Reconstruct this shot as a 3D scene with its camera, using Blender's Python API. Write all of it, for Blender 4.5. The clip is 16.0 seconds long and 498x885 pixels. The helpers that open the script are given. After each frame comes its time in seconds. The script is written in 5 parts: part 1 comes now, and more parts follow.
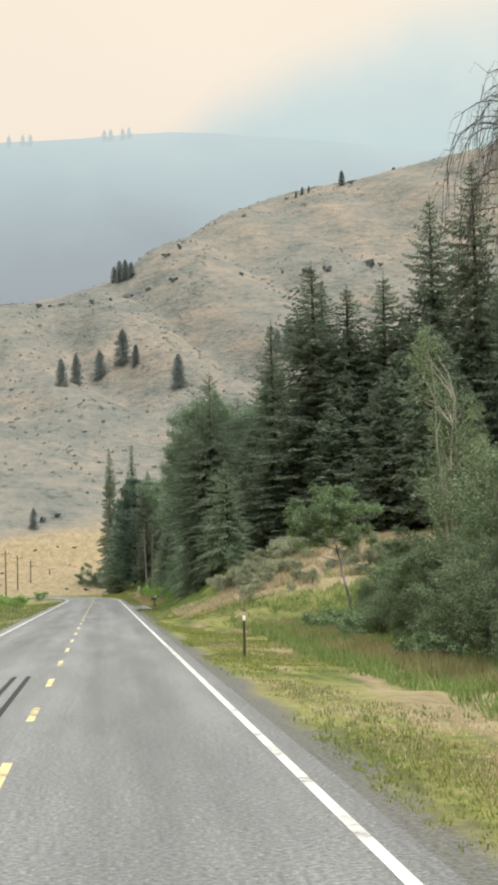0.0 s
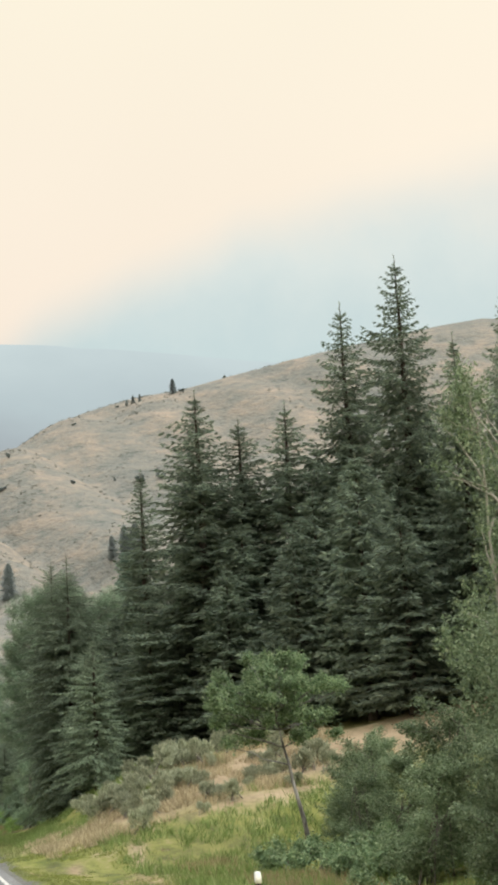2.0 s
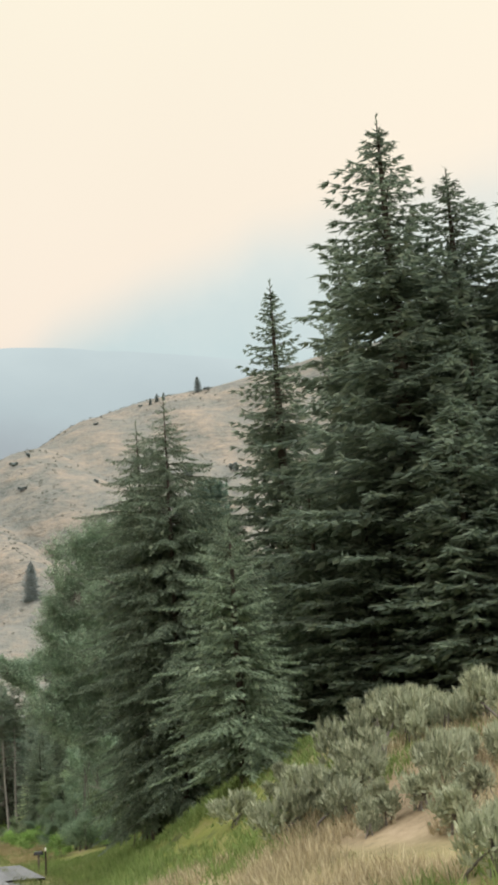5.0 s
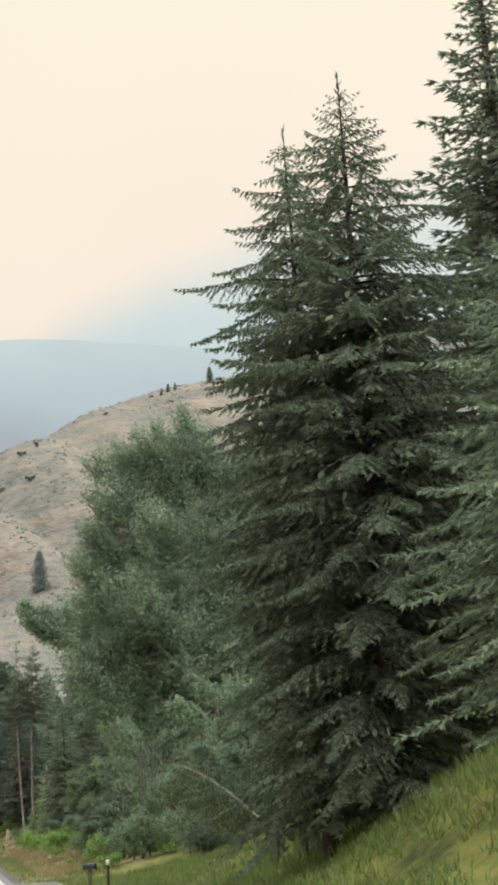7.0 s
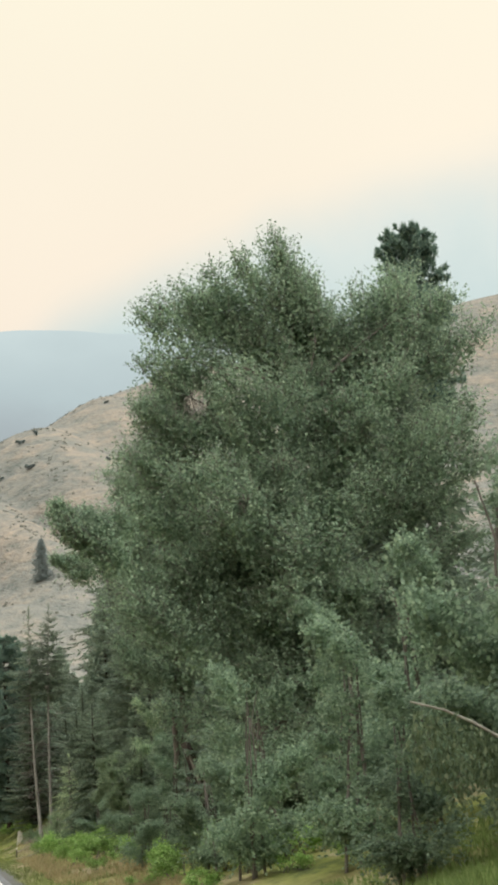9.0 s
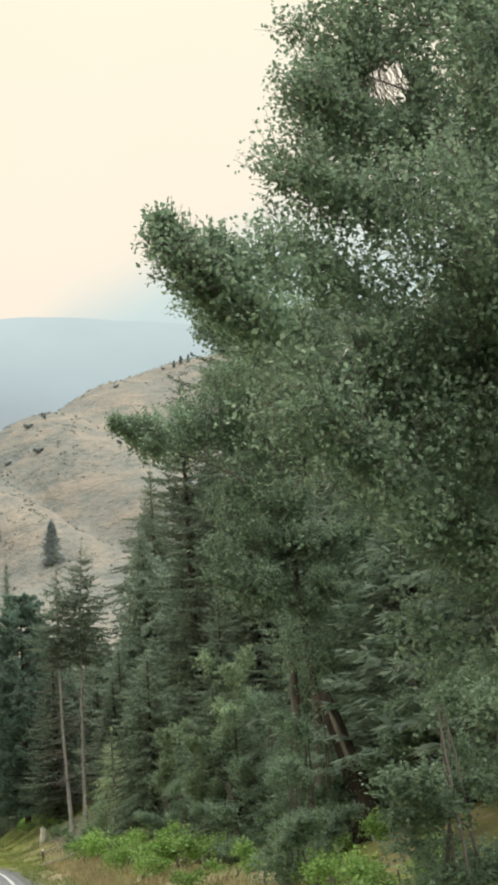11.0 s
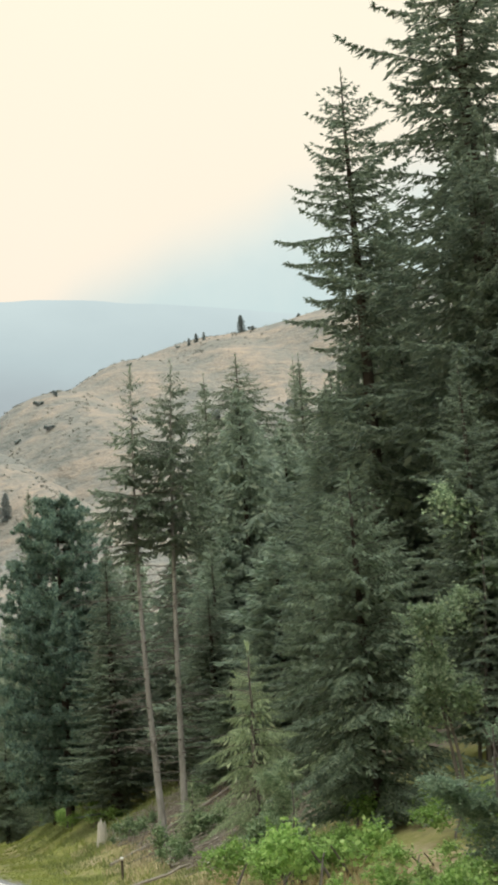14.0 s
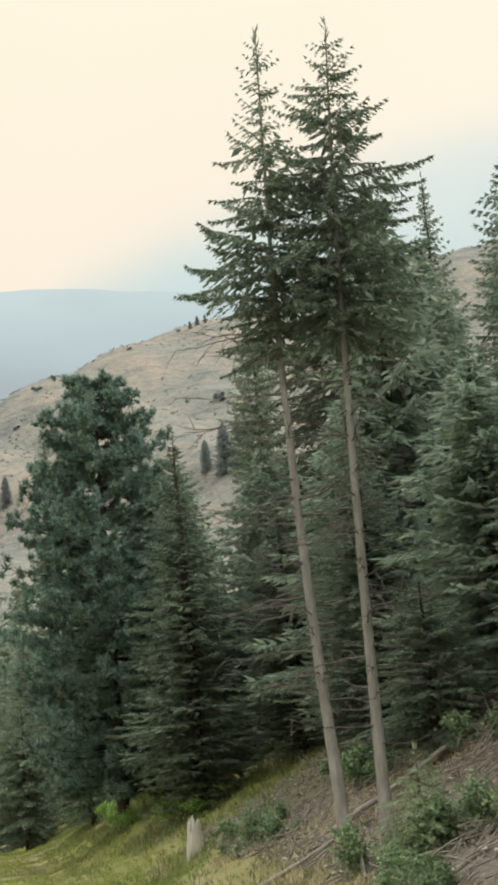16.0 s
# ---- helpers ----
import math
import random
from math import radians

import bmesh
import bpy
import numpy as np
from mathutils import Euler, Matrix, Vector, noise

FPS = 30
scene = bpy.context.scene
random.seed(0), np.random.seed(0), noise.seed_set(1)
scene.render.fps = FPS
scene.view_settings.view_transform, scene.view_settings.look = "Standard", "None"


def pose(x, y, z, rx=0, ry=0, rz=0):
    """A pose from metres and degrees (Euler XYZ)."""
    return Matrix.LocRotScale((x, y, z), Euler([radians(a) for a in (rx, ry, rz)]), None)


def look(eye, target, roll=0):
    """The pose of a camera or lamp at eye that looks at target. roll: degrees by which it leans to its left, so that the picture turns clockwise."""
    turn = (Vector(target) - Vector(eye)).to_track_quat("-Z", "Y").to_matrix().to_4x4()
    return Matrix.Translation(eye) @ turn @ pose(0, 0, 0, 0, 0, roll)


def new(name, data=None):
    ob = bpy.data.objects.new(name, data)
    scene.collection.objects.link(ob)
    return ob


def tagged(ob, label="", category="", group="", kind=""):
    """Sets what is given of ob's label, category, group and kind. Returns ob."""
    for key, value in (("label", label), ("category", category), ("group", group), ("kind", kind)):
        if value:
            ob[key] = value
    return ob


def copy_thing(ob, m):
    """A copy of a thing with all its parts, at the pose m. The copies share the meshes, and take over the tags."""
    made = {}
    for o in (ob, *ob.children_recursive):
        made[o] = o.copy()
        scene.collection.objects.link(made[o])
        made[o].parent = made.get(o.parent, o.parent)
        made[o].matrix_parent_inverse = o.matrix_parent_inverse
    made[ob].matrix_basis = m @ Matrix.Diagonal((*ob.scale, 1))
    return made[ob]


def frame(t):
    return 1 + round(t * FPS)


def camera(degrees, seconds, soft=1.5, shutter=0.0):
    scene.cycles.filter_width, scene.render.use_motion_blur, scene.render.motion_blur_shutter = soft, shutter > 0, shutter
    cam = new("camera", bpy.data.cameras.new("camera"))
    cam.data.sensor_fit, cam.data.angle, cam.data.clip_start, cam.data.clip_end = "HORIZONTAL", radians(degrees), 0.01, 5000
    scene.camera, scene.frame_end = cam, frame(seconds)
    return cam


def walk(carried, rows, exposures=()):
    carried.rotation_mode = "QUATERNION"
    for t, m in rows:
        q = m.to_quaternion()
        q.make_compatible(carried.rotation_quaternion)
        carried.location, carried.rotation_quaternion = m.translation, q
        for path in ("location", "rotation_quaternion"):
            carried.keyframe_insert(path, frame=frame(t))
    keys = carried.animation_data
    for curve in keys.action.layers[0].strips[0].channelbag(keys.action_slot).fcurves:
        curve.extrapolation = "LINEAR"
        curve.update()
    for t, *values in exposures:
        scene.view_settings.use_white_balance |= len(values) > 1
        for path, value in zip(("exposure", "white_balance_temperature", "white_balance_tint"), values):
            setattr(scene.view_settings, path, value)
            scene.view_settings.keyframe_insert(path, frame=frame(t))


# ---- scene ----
cam = camera(17.47, 16.0, soft=3.5)
walk(cam, [
    (0, look((-0.000, -0.000, 2.200), (9.180, 99.220, 10.632), -1.53)),
    (0.5, look((0.012, 6.652, 2.179), (13.799, 104.892, 14.779), -2.22)),
    (1, look((0.008, 13.401, 2.156), (17.380, 110.475, 18.731), -2.88)),
    (1.5, look((-0.010, 20.162, 2.147), (19.370, 116.308, 21.652), -3.31)),
    (2, look((-0.058, 26.926, 2.145), (19.833, 122.628, 23.253), -3.56)),
    (2.5, look((0.003, 33.743, 2.136), (19.922, 129.310, 23.820), -3.78)),
    (3, look((0.073, 40.640, 2.128), (19.912, 136.208, 23.883), -4.01)),
    (5.5, look((0.446, 75.566, 2.083), (19.029, 171.320, 24.125), -3.80)),
    (6, look((0.389, 82.260, 2.108), (18.772, 178.058, 24.129), -3.62)),
    (6.5, look((0.345, 88.961, 2.114), (18.749, 184.754, 24.139), -3.57)),
    (7, look((0.345, 95.564, 2.126), (18.883, 191.318, 24.205), -3.61)),
    (7.5, look((0.342, 102.021, 2.155), (19.002, 197.761, 24.197), -3.78)),
    (8, look((0.311, 108.478, 2.205), (19.114, 204.206, 24.172), -4.13)),
    (10.5, look((0.229, 141.341, 2.333), (18.768, 237.161, 24.124), -4.03)),
    (11, look((0.165, 147.803, 2.313), (18.569, 243.669, 24.018), -4.03)),
    (11.5, look((0.121, 154.268, 2.279), (18.486, 250.167, 23.870), -4.02)),
    (12, look((0.083, 160.763, 2.236), (18.532, 256.657, 23.774), -4.05)),
    (12.5, look((0.094, 167.216, 2.199), (18.631, 263.107, 23.678), -4.17)),
    (13, look((0.081, 173.622, 2.176), (18.578, 269.520, 23.655), -4.33)),
    (13.5, look((0.014, 179.873, 2.160), (18.264, 275.819, 23.639), -4.19)),
    (14, look((-0.093, 186.300, 2.145), (17.911, 282.289, 23.640), -4.18)),
    (14.5, look((-0.193, 192.844, 2.143), (17.718, 288.863, 23.578), -4.29)),
    (15, look((-0.239, 199.497, 2.142), (17.741, 295.521, 23.503), -4.62)),
    (15.5, look((-0.325, 206.211, 2.163), (17.821, 302.208, 23.499), -4.91)),
    (16, look((-0.431, 212.814, 2.194), (17.796, 308.827, 23.393), -5.26)),
], [(0, 0.25, 6500, 8), (3, 0.25, 6500, 9), (8, 0.25, 6500, 8), (10.5, 0.32, 6500, 6), (14, 0.33, 6500, 6), (16, 0.29, 6500, 7)])

# ---- world, sun ----
world = bpy.data.worlds.new("smoky_sky")
scene.world = world
world.use_nodes = True
wn, wl = world.node_tree.nodes, world.node_tree.links
wn.clear()
sky = wn.new("ShaderNodeTexSky")
sky.sky_type = "NISHITA"
sky.sun_disc = False
sky.sun_elevation = radians(38)
sky.sun_rotation = radians(60)
sky.dust_density = 6.0
wcoord = wn.new("ShaderNodeTexCoord")
wsep = wn.new("ShaderNodeSeparateXYZ")
wl.new(wcoord.outputs["Generated"], wsep.inputs[0])
wramp = wn.new("ShaderNodeValToRGB")
re_ = wramp.color_ramp.elements
re_[0].position, re_[0].color = 0.0, (0.832, 0.701, 0.592, 1)
re_[1].position, re_[1].color = 1.0, (2.3, 2.36, 2.4, 1)
for at_z, tone in ((0.25, (0.842, 0.716, 0.6, 1)), (0.5, (0.857, 0.783, 0.627, 1)), (0.7, (1.5, 1.5, 1.46, 1))):
    re_.new(at_z).color = tone
wl.new(wsep.outputs["Z"], wramp.inputs[0])
wcloud = wn.new("ShaderNodeTexNoise")
wcloud.inputs["Scale"].default_value = 3.0
wl.new(wcoord.outputs["Generated"], wcloud.inputs["Vector"])
wmul = wn.new("ShaderNodeMapRange")
wmul.inputs["To Min"].default_value = 0.95
wmul.inputs["To Max"].default_value = 1.05
wl.new(wcloud.outputs["Fac"], wmul.inputs["Value"])
veil = wn.new("ShaderNodeBackground")
wl.new(wramp.outputs[0], veil.inputs["Color"])
wl.new(wmul.outputs[0], veil.inputs["Strength"])
clear = wn.new("ShaderNodeBackground")
clear.inputs["Strength"].default_value = 0.10
wl.new(sky.outputs[0], clear.inputs["Color"])
wmix = wn.new("ShaderNodeMixShader")
wmix.inputs[0].default_value = 0.93
wl.new(clear.outputs[0], wmix.inputs[1])
wl.new(veil.outputs[0], wmix.inputs[2])
wl.new(wmix.outputs[0], wn.new("ShaderNodeOutputWorld").inputs[0])

sun = new("sun", bpy.data.lights.new("sun", "SUN"))
sun.data.energy = 1.7
sun.data.angle = radians(25)
sun.data.color = (1.0, 0.97, 0.92)
sun.matrix_world = look((60, -40, 70), (0, 60, 0))


# ---- materials ----
def material(name, rough=0.9):
    m = bpy.data.materials.new(name)
    m.use_nodes = True
    n = m.node_tree.nodes
    b = n["Principled BSDF"]
    b.inputs["Roughness"].default_value = rough
    b.inputs["Specular IOR Level"].default_value = 0.2
    return m, n, m.node_tree.links, b


def ramp(n, stops):
    r = n.new("ShaderNodeValToRGB")
    e = r.color_ramp.elements
    e[0].position, e[0].color = stops[0][0], (*stops[0][1], 1)
    e[1].position, e[1].color = stops[-1][0], (*stops[-1][1], 1)
    for p, c in stops[1:-1]:
        e.new(p).color = (*c, 1)
    return r


def noise_node(n, l, coord, scale, detail=4.0, rough=0.55, stretch=None):
    t = n.new("ShaderNodeTexNoise")
    t.inputs["Scale"].default_value = scale
    t.inputs["Detail"].default_value = detail
    t.inputs["Roughness"].default_value = rough
    if stretch:
        mp = n.new("ShaderNodeMapping")
        mp.inputs["Scale"].default_value = stretch
        l.new(coord, mp.inputs["Vector"])
        coord = mp.outputs[0]
    l.new(coord, t.inputs["Vector"])
    return t.outputs["Fac"]


def mixc(n, l, fac, a, b, mode="MIX"):
    m = n.new("ShaderNodeMix")
    m.data_type, m.blend_type = "RGBA", mode
    for sock, v in ((m.inputs[0], fac), (m.inputs[6], a), (m.inputs[7], b)):
        if isinstance(v, (int, float)):
            sock.default_value = v
        elif isinstance(v, tuple):
            sock.default_value = (*v, 1)
        else:
            l.new(v, sock)
    return m.outputs[2]


def bump(n, l, b, height, strength, distance):
    k = n.new("ShaderNodeBump")
    k.inputs["Strength"].default_value = strength
    k.inputs["Distance"].default_value = distance
    l.new(height, k.inputs["Height"])
    l.new(k.outputs[0], b.inputs["Normal"])


def leaf_material(name, dark, light, through_light=0.25, accent=None):
    """Leaves or needles: each one takes its own tint, whole trees drift a little."""
    m, n, l, b = material(name, 0.6)
    geo = n.new("ShaderNodeNewGeometry")
    info = n.new("ShaderNodeObjectInfo")
    stops = [(0.0, dark), (0.75, light)]
    if accent:
        stops.append((1.0, accent))
    r = ramp(n, stops)
    l.new(geo.outputs["Random Per Island"], r.inputs[0])
    big = noise_node(n, l, geo.outputs["Position"], 0.35, 2.0)
    hs = n.new("ShaderNodeHueSaturation")
    val = n.new("ShaderNodeMath")
    val.operation = "MULTIPLY_ADD"
    l.new(big, val.inputs[0])
    val.inputs[1].default_value = 0.9
    val.inputs[2].default_value = 0.55
    val2 = n.new("ShaderNodeMath")
    val2.operation = "MULTIPLY_ADD"
    l.new(info.outputs["Random"], val2.inputs[0])
    val2.inputs[1].default_value = 0.3
    l.new(val.outputs[0], val2.inputs[2])
    l.new(val2.outputs[0], hs.inputs["Value"])
    l.new(r.outputs[0], hs.inputs["Color"])
    l.new(hs.outputs[0], b.inputs["Base Color"])
    tr = n.new("ShaderNodeBsdfTranslucent")
    l.new(hs.outputs[0], tr.inputs["Color"])
    mx = n.new("ShaderNodeMixShader")
    mx.inputs[0].default_value = through_light
    l.new(b.outputs[0], mx.inputs[1])
    l.new(tr.outputs[0], mx.inputs[2])
    l.new(mx.outputs[0], n["Material Output"].inputs[0])
    return m


def bark_material(name, dark, light, scale=6.0):
    m, n, l, b = material(name, 0.95)
    tc = n.new("ShaderNodeTexCoord")
    a = noise_node(n, l, tc.outputs["Object"], scale, 5.0, 0.65, (1, 1, 0.22))
    r = ramp(n, [(0.3, dark), (0.7, light)])
    l.new(a, r.inputs[0])
    patch = noise_node(n, l, tc.outputs["Object"], 0.7, 2.0)
    l.new(mixc(n, l, patch, r.outputs[0], tuple(0.6 * c for c in dark)), b.inputs["Base Color"])
    bump(n, l, b, a, 0.8, 0.03)
    return m


FIR = leaf_material("fir_needles", (0.115, 0.152, 0.118), (0.195, 0.244, 0.176), 0.48, (0.26, 0.3, 0.215))
# Hillside needles: distance haze painted in as a paler, bluer base colour.
HAZED_HILL_NEEDLES = leaf_material("hazed_hillside_needles", (0.143, 0.176, 0.176), (0.21, 0.244, 0.239), 0.4)
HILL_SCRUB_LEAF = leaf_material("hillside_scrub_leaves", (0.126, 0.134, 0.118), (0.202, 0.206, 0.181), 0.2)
BROAD_FIR = leaf_material("broad_fir_needles", (0.085, 0.115, 0.084), (0.145, 0.185, 0.128), 0.42, (0.22, 0.26, 0.18))
# Lighter copy of the fir needles, with the wood's haze put into its colour.
HAZED_FIR = leaf_material("hazed_fir_needles", (0.165, 0.215, 0.172), (0.275, 0.34, 0.26), 0.5, (0.33, 0.378, 0.28))
YOUNG_SPRUCE = leaf_material("young_spruce_needles", (0.2, 0.26, 0.15), (0.33, 0.4, 0.24), 0.4, (0.44, 0.5, 0.32))
SPRUCE = leaf_material("spruce_needles", (0.11, 0.15, 0.108), (0.185, 0.238, 0.16), 0.4, (0.27, 0.32, 0.22))
PINE = leaf_material("pine_needles", (0.09, 0.145, 0.122), (0.16, 0.23, 0.178), 0.42, (0.24, 0.31, 0.235))
COTTONWOOD = leaf_material("cottonwood_leaves", (0.138, 0.198, 0.141), (0.24, 0.322, 0.218), 0.5, (0.325, 0.4, 0.277))
SMALL_TREE = leaf_material("small_tree_leaves", (0.1, 0.16, 0.088), (0.215, 0.295, 0.155), 0.42, (0.36, 0.42, 0.26))
ASPEN = leaf_material("aspen_leaves", (0.155, 0.222, 0.138), (0.29, 0.37, 0.225), 0.45, (0.42, 0.475, 0.32))
WILLOW = leaf_material("willow_leaves", (0.095, 0.135, 0.078), (0.18, 0.235, 0.135), 0.4, (0.3, 0.345, 0.22))
SHRUB = leaf_material("shrub_leaves", (0.15, 0.25, 0.075), (0.29, 0.44, 0.135), 0.45, (0.46, 0.57, 0.24))
SAGE = leaf_material("sagebrush_leaves", (0.2, 0.222, 0.15), (0.325, 0.35, 0.24), 0.3, (0.43, 0.44, 0.32))
GREEN_GRASS = leaf_material("green_grass", (0.1, 0.128, 0.046), (0.185, 0.22, 0.084), 0.35, (0.29, 0.285, 0.15))
TALL_GRASS = leaf_material("tall_green_grass", (0.1, 0.145, 0.045), (0.18, 0.25, 0.08), 0.35, (0.26, 0.3, 0.13))
LIME_GRASS = leaf_material("mown_lime_grass", (0.143, 0.176, 0.042), (0.244, 0.281, 0.0756), 0.3, (0.311, 0.319, 0.126))
DRY_GRASS = leaf_material("dry_grass", (0.269, 0.227, 0.143), (0.454, 0.386, 0.244), 0.3, (0.554, 0.487, 0.336))
RUST_GRASS = leaf_material("rust_grass", (0.23, 0.188, 0.098), (0.36, 0.288, 0.168), 0.3, (0.32, 0.325, 0.165))
DARK_BARK = bark_material("conifer_bark", (0.05, 0.042, 0.035), (0.16, 0.13, 0.11))
STUMP_WOOD = bark_material("splintered_wood", (0.5, 0.47, 0.38), (0.8, 0.77, 0.68), 10.0)
MOTTLED_BARK = bark_material("mottled_bark", (0.03, 0.028, 0.026), (0.7, 0.68, 0.64), 5.0)
SLIM_BARK = bark_material("slim_conifer_bark", (0.25, 0.24, 0.22), (0.56, 0.54, 0.5), 9.0)
GREY_BARK = bark_material("grey_bark", (0.13, 0.115, 0.1), (0.34, 0.31, 0.28), 9.0)
PALE_BARK = bark_material("pale_bark", (0.34, 0.32, 0.27), (0.64, 0.62, 0.55), 8.0)
DEAD_WOOD = bark_material("dead_wood", (0.25, 0.22, 0.18), (0.55, 0.5, 0.42), 10.0)


def plain(name, color, rough=0.8, vary=0.25, scale=8.0, metal=0.0):
    m, n, l, b = material(name, rough)
    tc = n.new("ShaderNodeTexCoord")
    a = noise_node(n, l, tc.outputs["Object"], scale, 4.0)
    l.new(mixc(n, l, a, tuple(c * (1 - vary) for c in color), tuple(min(1, c * (1 + vary)) for c in color)), b.inputs["Base Color"])
    b.inputs["Metallic"].default_value = metal
    bump(n, l, b, a, 0.3, 0.01)
    return m


def ground_material():
    m, n, l, b = material("ground_cover", 0.97)
    geo = n.new("ShaderNodeNewGeometry")
    pos = geo.outputs["Position"]
    at = n.new("ShaderNodeVertexColor")
    at.layer_name = "cover"
    sep = n.new("ShaderNodeSeparateColor")
    l.new(at.outputs["Color"], sep.inputs[0])
    fine = noise_node(n, l, pos, 3.0, 6.0, 0.7)
    wide = noise_node(n, l, pos, 0.75, 5.0, 0.65, (1.0, 0.22, 1.0))
    green = ramp(n, [(0.36, (0.05, 0.058, 0.022)), (0.44, (0.115, 0.134, 0.036)), (0.52, (0.2, 0.214, 0.052)), (0.57, (0.23, 0.222, 0.08)), (0.64, (0.36, 0.315, 0.19))])
    l.new(mixc(n, l, 0.68, fine, wide), green.inputs[0])
    dry = ramp(n, [(0.34, (0.19, 0.142, 0.088)), (0.5, (0.32, 0.246, 0.157)), (0.66, (0.42, 0.325, 0.218))])
    l.new(mixc(n, l, 0.5, fine, wide), dry.inputs[0])
    near = mixc(n, l, sep.outputs[0], green.outputs[0], dry.outputs[0])
    # hillside: dry grass, grey sage flats and eroded paths
    h1 = noise_node(n, l, pos, 0.014, 6.0, 0.6, (1.0, 0.45, 0.5))
    h2 = noise_node(n, l, pos, 0.055, 6.0, 0.72, (0.8, 0.5, 1.4))
    h3 = noise_node(n, l, pos, 0.32, 4.0, 0.68, (0.8, 0.45, 1.4))
    hill_a = ramp(n, [(0.36, (0.142, 0.152, 0.14)), (0.43, (0.172, 0.178, 0.162)), (0.49, (0.196, 0.196, 0.174)), (0.55, (0.228, 0.211, 0.18)), (0.64, (0.292, 0.252, 0.204))])
    l.new(mixc(n, l, 0.5, h1, h2), hill_a.inputs[0])
    spots = ramp(n, [(0.36, (0.45, 0.48, 0.47)), (0.42, (0.8, 0.82, 0.81)), (0.5, (1.0, 0.98, 0.96)), (0.62, (1.2, 1.12, 1.04))])
    l.new(mixc(n, l, 0.6, h2, h3), spots.inputs[0])
    trail = n.new("ShaderNodeTexNoise")
    trail.noise_type = "RIDGED_MULTIFRACTAL"
    trail.inputs["Scale"].default_value, trail.inputs["Detail"].default_value = 0.009, 3.0
    tm = n.new("ShaderNodeMapping")
    tm.inputs["Scale"].default_value = (1.0, 0.8, 1.5)
    l.new(pos, tm.inputs["Vector"])
    l.new(tm.outputs[0], trail.inputs["Vector"])
    worn = ramp(n, [(0.55, (0.0, 0.0, 0.0)), (0.9, (0.75, 0.75, 0.75))])
    l.new(trail.outputs["Fac"], worn.inputs[0])
    litter = ramp(n, [(0.3, (0.084, 0.0714, 0.0546)), (0.5, (0.176, 0.151, 0.122)), (0.7, (0.302, 0.269, 0.227))])
    l.new(mixc(n, l, 0.65, wide, noise_node(n, l, pos, 7.0, 5.0, 0.75)), litter.inputs[0])
    lit = n.new("ShaderNodeVertexColor")
    lit.layer_name = "litter"
    near = mixc(n, l, lit.outputs["Color"], near, litter.outputs[0])
    hill = mixc(n, l, 0.9, hill_a.outputs[0], spots.outputs[0], "MULTIPLY")
    hill = mixc(n, l, worn.outputs[0], hill, (0.33, 0.3, 0.245))
    near2 = mixc(n, l, sep.outputs[1], near, hill)
    gravel = ramp(n, [(0.35, (0.0588, 0.0588, 0.0563)), (0.65, (0.21, 0.207, 0.197))])
    l.new(noise_node(n, l, pos, 14.0, 5.0, 0.75), gravel.inputs[0])
    l.new(mixc(n, l, sep.outputs[2], near2, gravel.outputs[0]), b.inputs["Base Color"])
    bump(n, l, b, fine, 0.6, 0.08)
    relief = n.new("ShaderNodeBump")
    relief.inputs["Distance"].default_value = 5.0
    l.new(sep.outputs[1], relief.inputs["Strength"])
    l.new(h2, relief.inputs["Height"])
    l.new(relief.outputs[0], b.inputs["Normal"].links[0].from_node.inputs["Normal"])
    return m


def asphalt_material():
    m, n, l, b = material("worn_asphalt", 0.85)
    pos = n.new("ShaderNodeNewGeometry").outputs["Position"]
    chips = noise_node(n, l, pos, 16.0, 5.0, 0.9)
    blot = noise_node(n, l, pos, 0.7, 4.0, 0.6, (1.0, 0.12, 1.0))
    r = ramp(n, [(0.38, (0.085, 0.086, 0.086)), (0.52, (0.215, 0.217, 0.214)), (0.64, (0.39, 0.39, 0.38))])
    l.new(mixc(n, l, 0.16, chips, blot), r.inputs[0])
    tracks = noise_node(n, l, pos, 1.0, 2.0, 0.5, (0.9, 0.01, 1.0))
    r2 = ramp(n, [(0.35, (0.82, 0.82, 0.82)), (0.65, (1.1, 1.1, 1.1))])
    l.new(tracks, r2.inputs[0])
    l.new(mixc(n, l, 1.0, r.outputs[0], r2.outputs[0], "MULTIPLY"), b.inputs["Base Color"])
    bump(n, l, b, chips, 0.5, 0.006)
    return m


def paint_material(name, color):
    m, n, l, b = material(name, 0.7)
    pos = n.new("ShaderNodeNewGeometry").outputs["Position"]
    r = ramp(n, [(0.36, (0.2, 0.2, 0.195)), (0.42, tuple(0.7 * c for c in color)), (0.5, color)])
    l.new(mixc(n, l, 0.6, noise_node(n, l, pos, 9.0, 5.0, 0.75), noise_node(n, l, pos, 1.2, 3.0)), r.inputs[0])
    l.new(r.outputs[0], b.inputs["Base Color"])
    return m


GROUND, ASPHALT = ground_material(), asphalt_material()
WHITE_LINE, YELLOW_LINE = paint_material("white_road_paint", (0.63, 0.62, 0.58)), paint_material("yellow_road_paint", (0.66, 0.56, 0.29))
RUBBER = plain("tyre_rubber_marks", (0.035, 0.035, 0.037), 0.8, 0.3, 4.0)
POST_PAINT = plain("brown_post_paint", (0.06, 0.045, 0.035), 0.6)
REFLECTOR = plain("pale_reflector", (0.78, 0.76, 0.64), 0.3, 0.1)
WHITE_CAP = plain("white_cap", (0.72, 0.74, 0.7), 0.4, 0.1)
DARK_METAL = plain("dark_mailbox_metal", (0.05, 0.05, 0.055), 0.45, 0.2, 8.0, 0.4)
POLE_WOOD = plain("weathered_pole_wood", (0.13, 0.105, 0.085), 0.95, 0.3, 3.0)


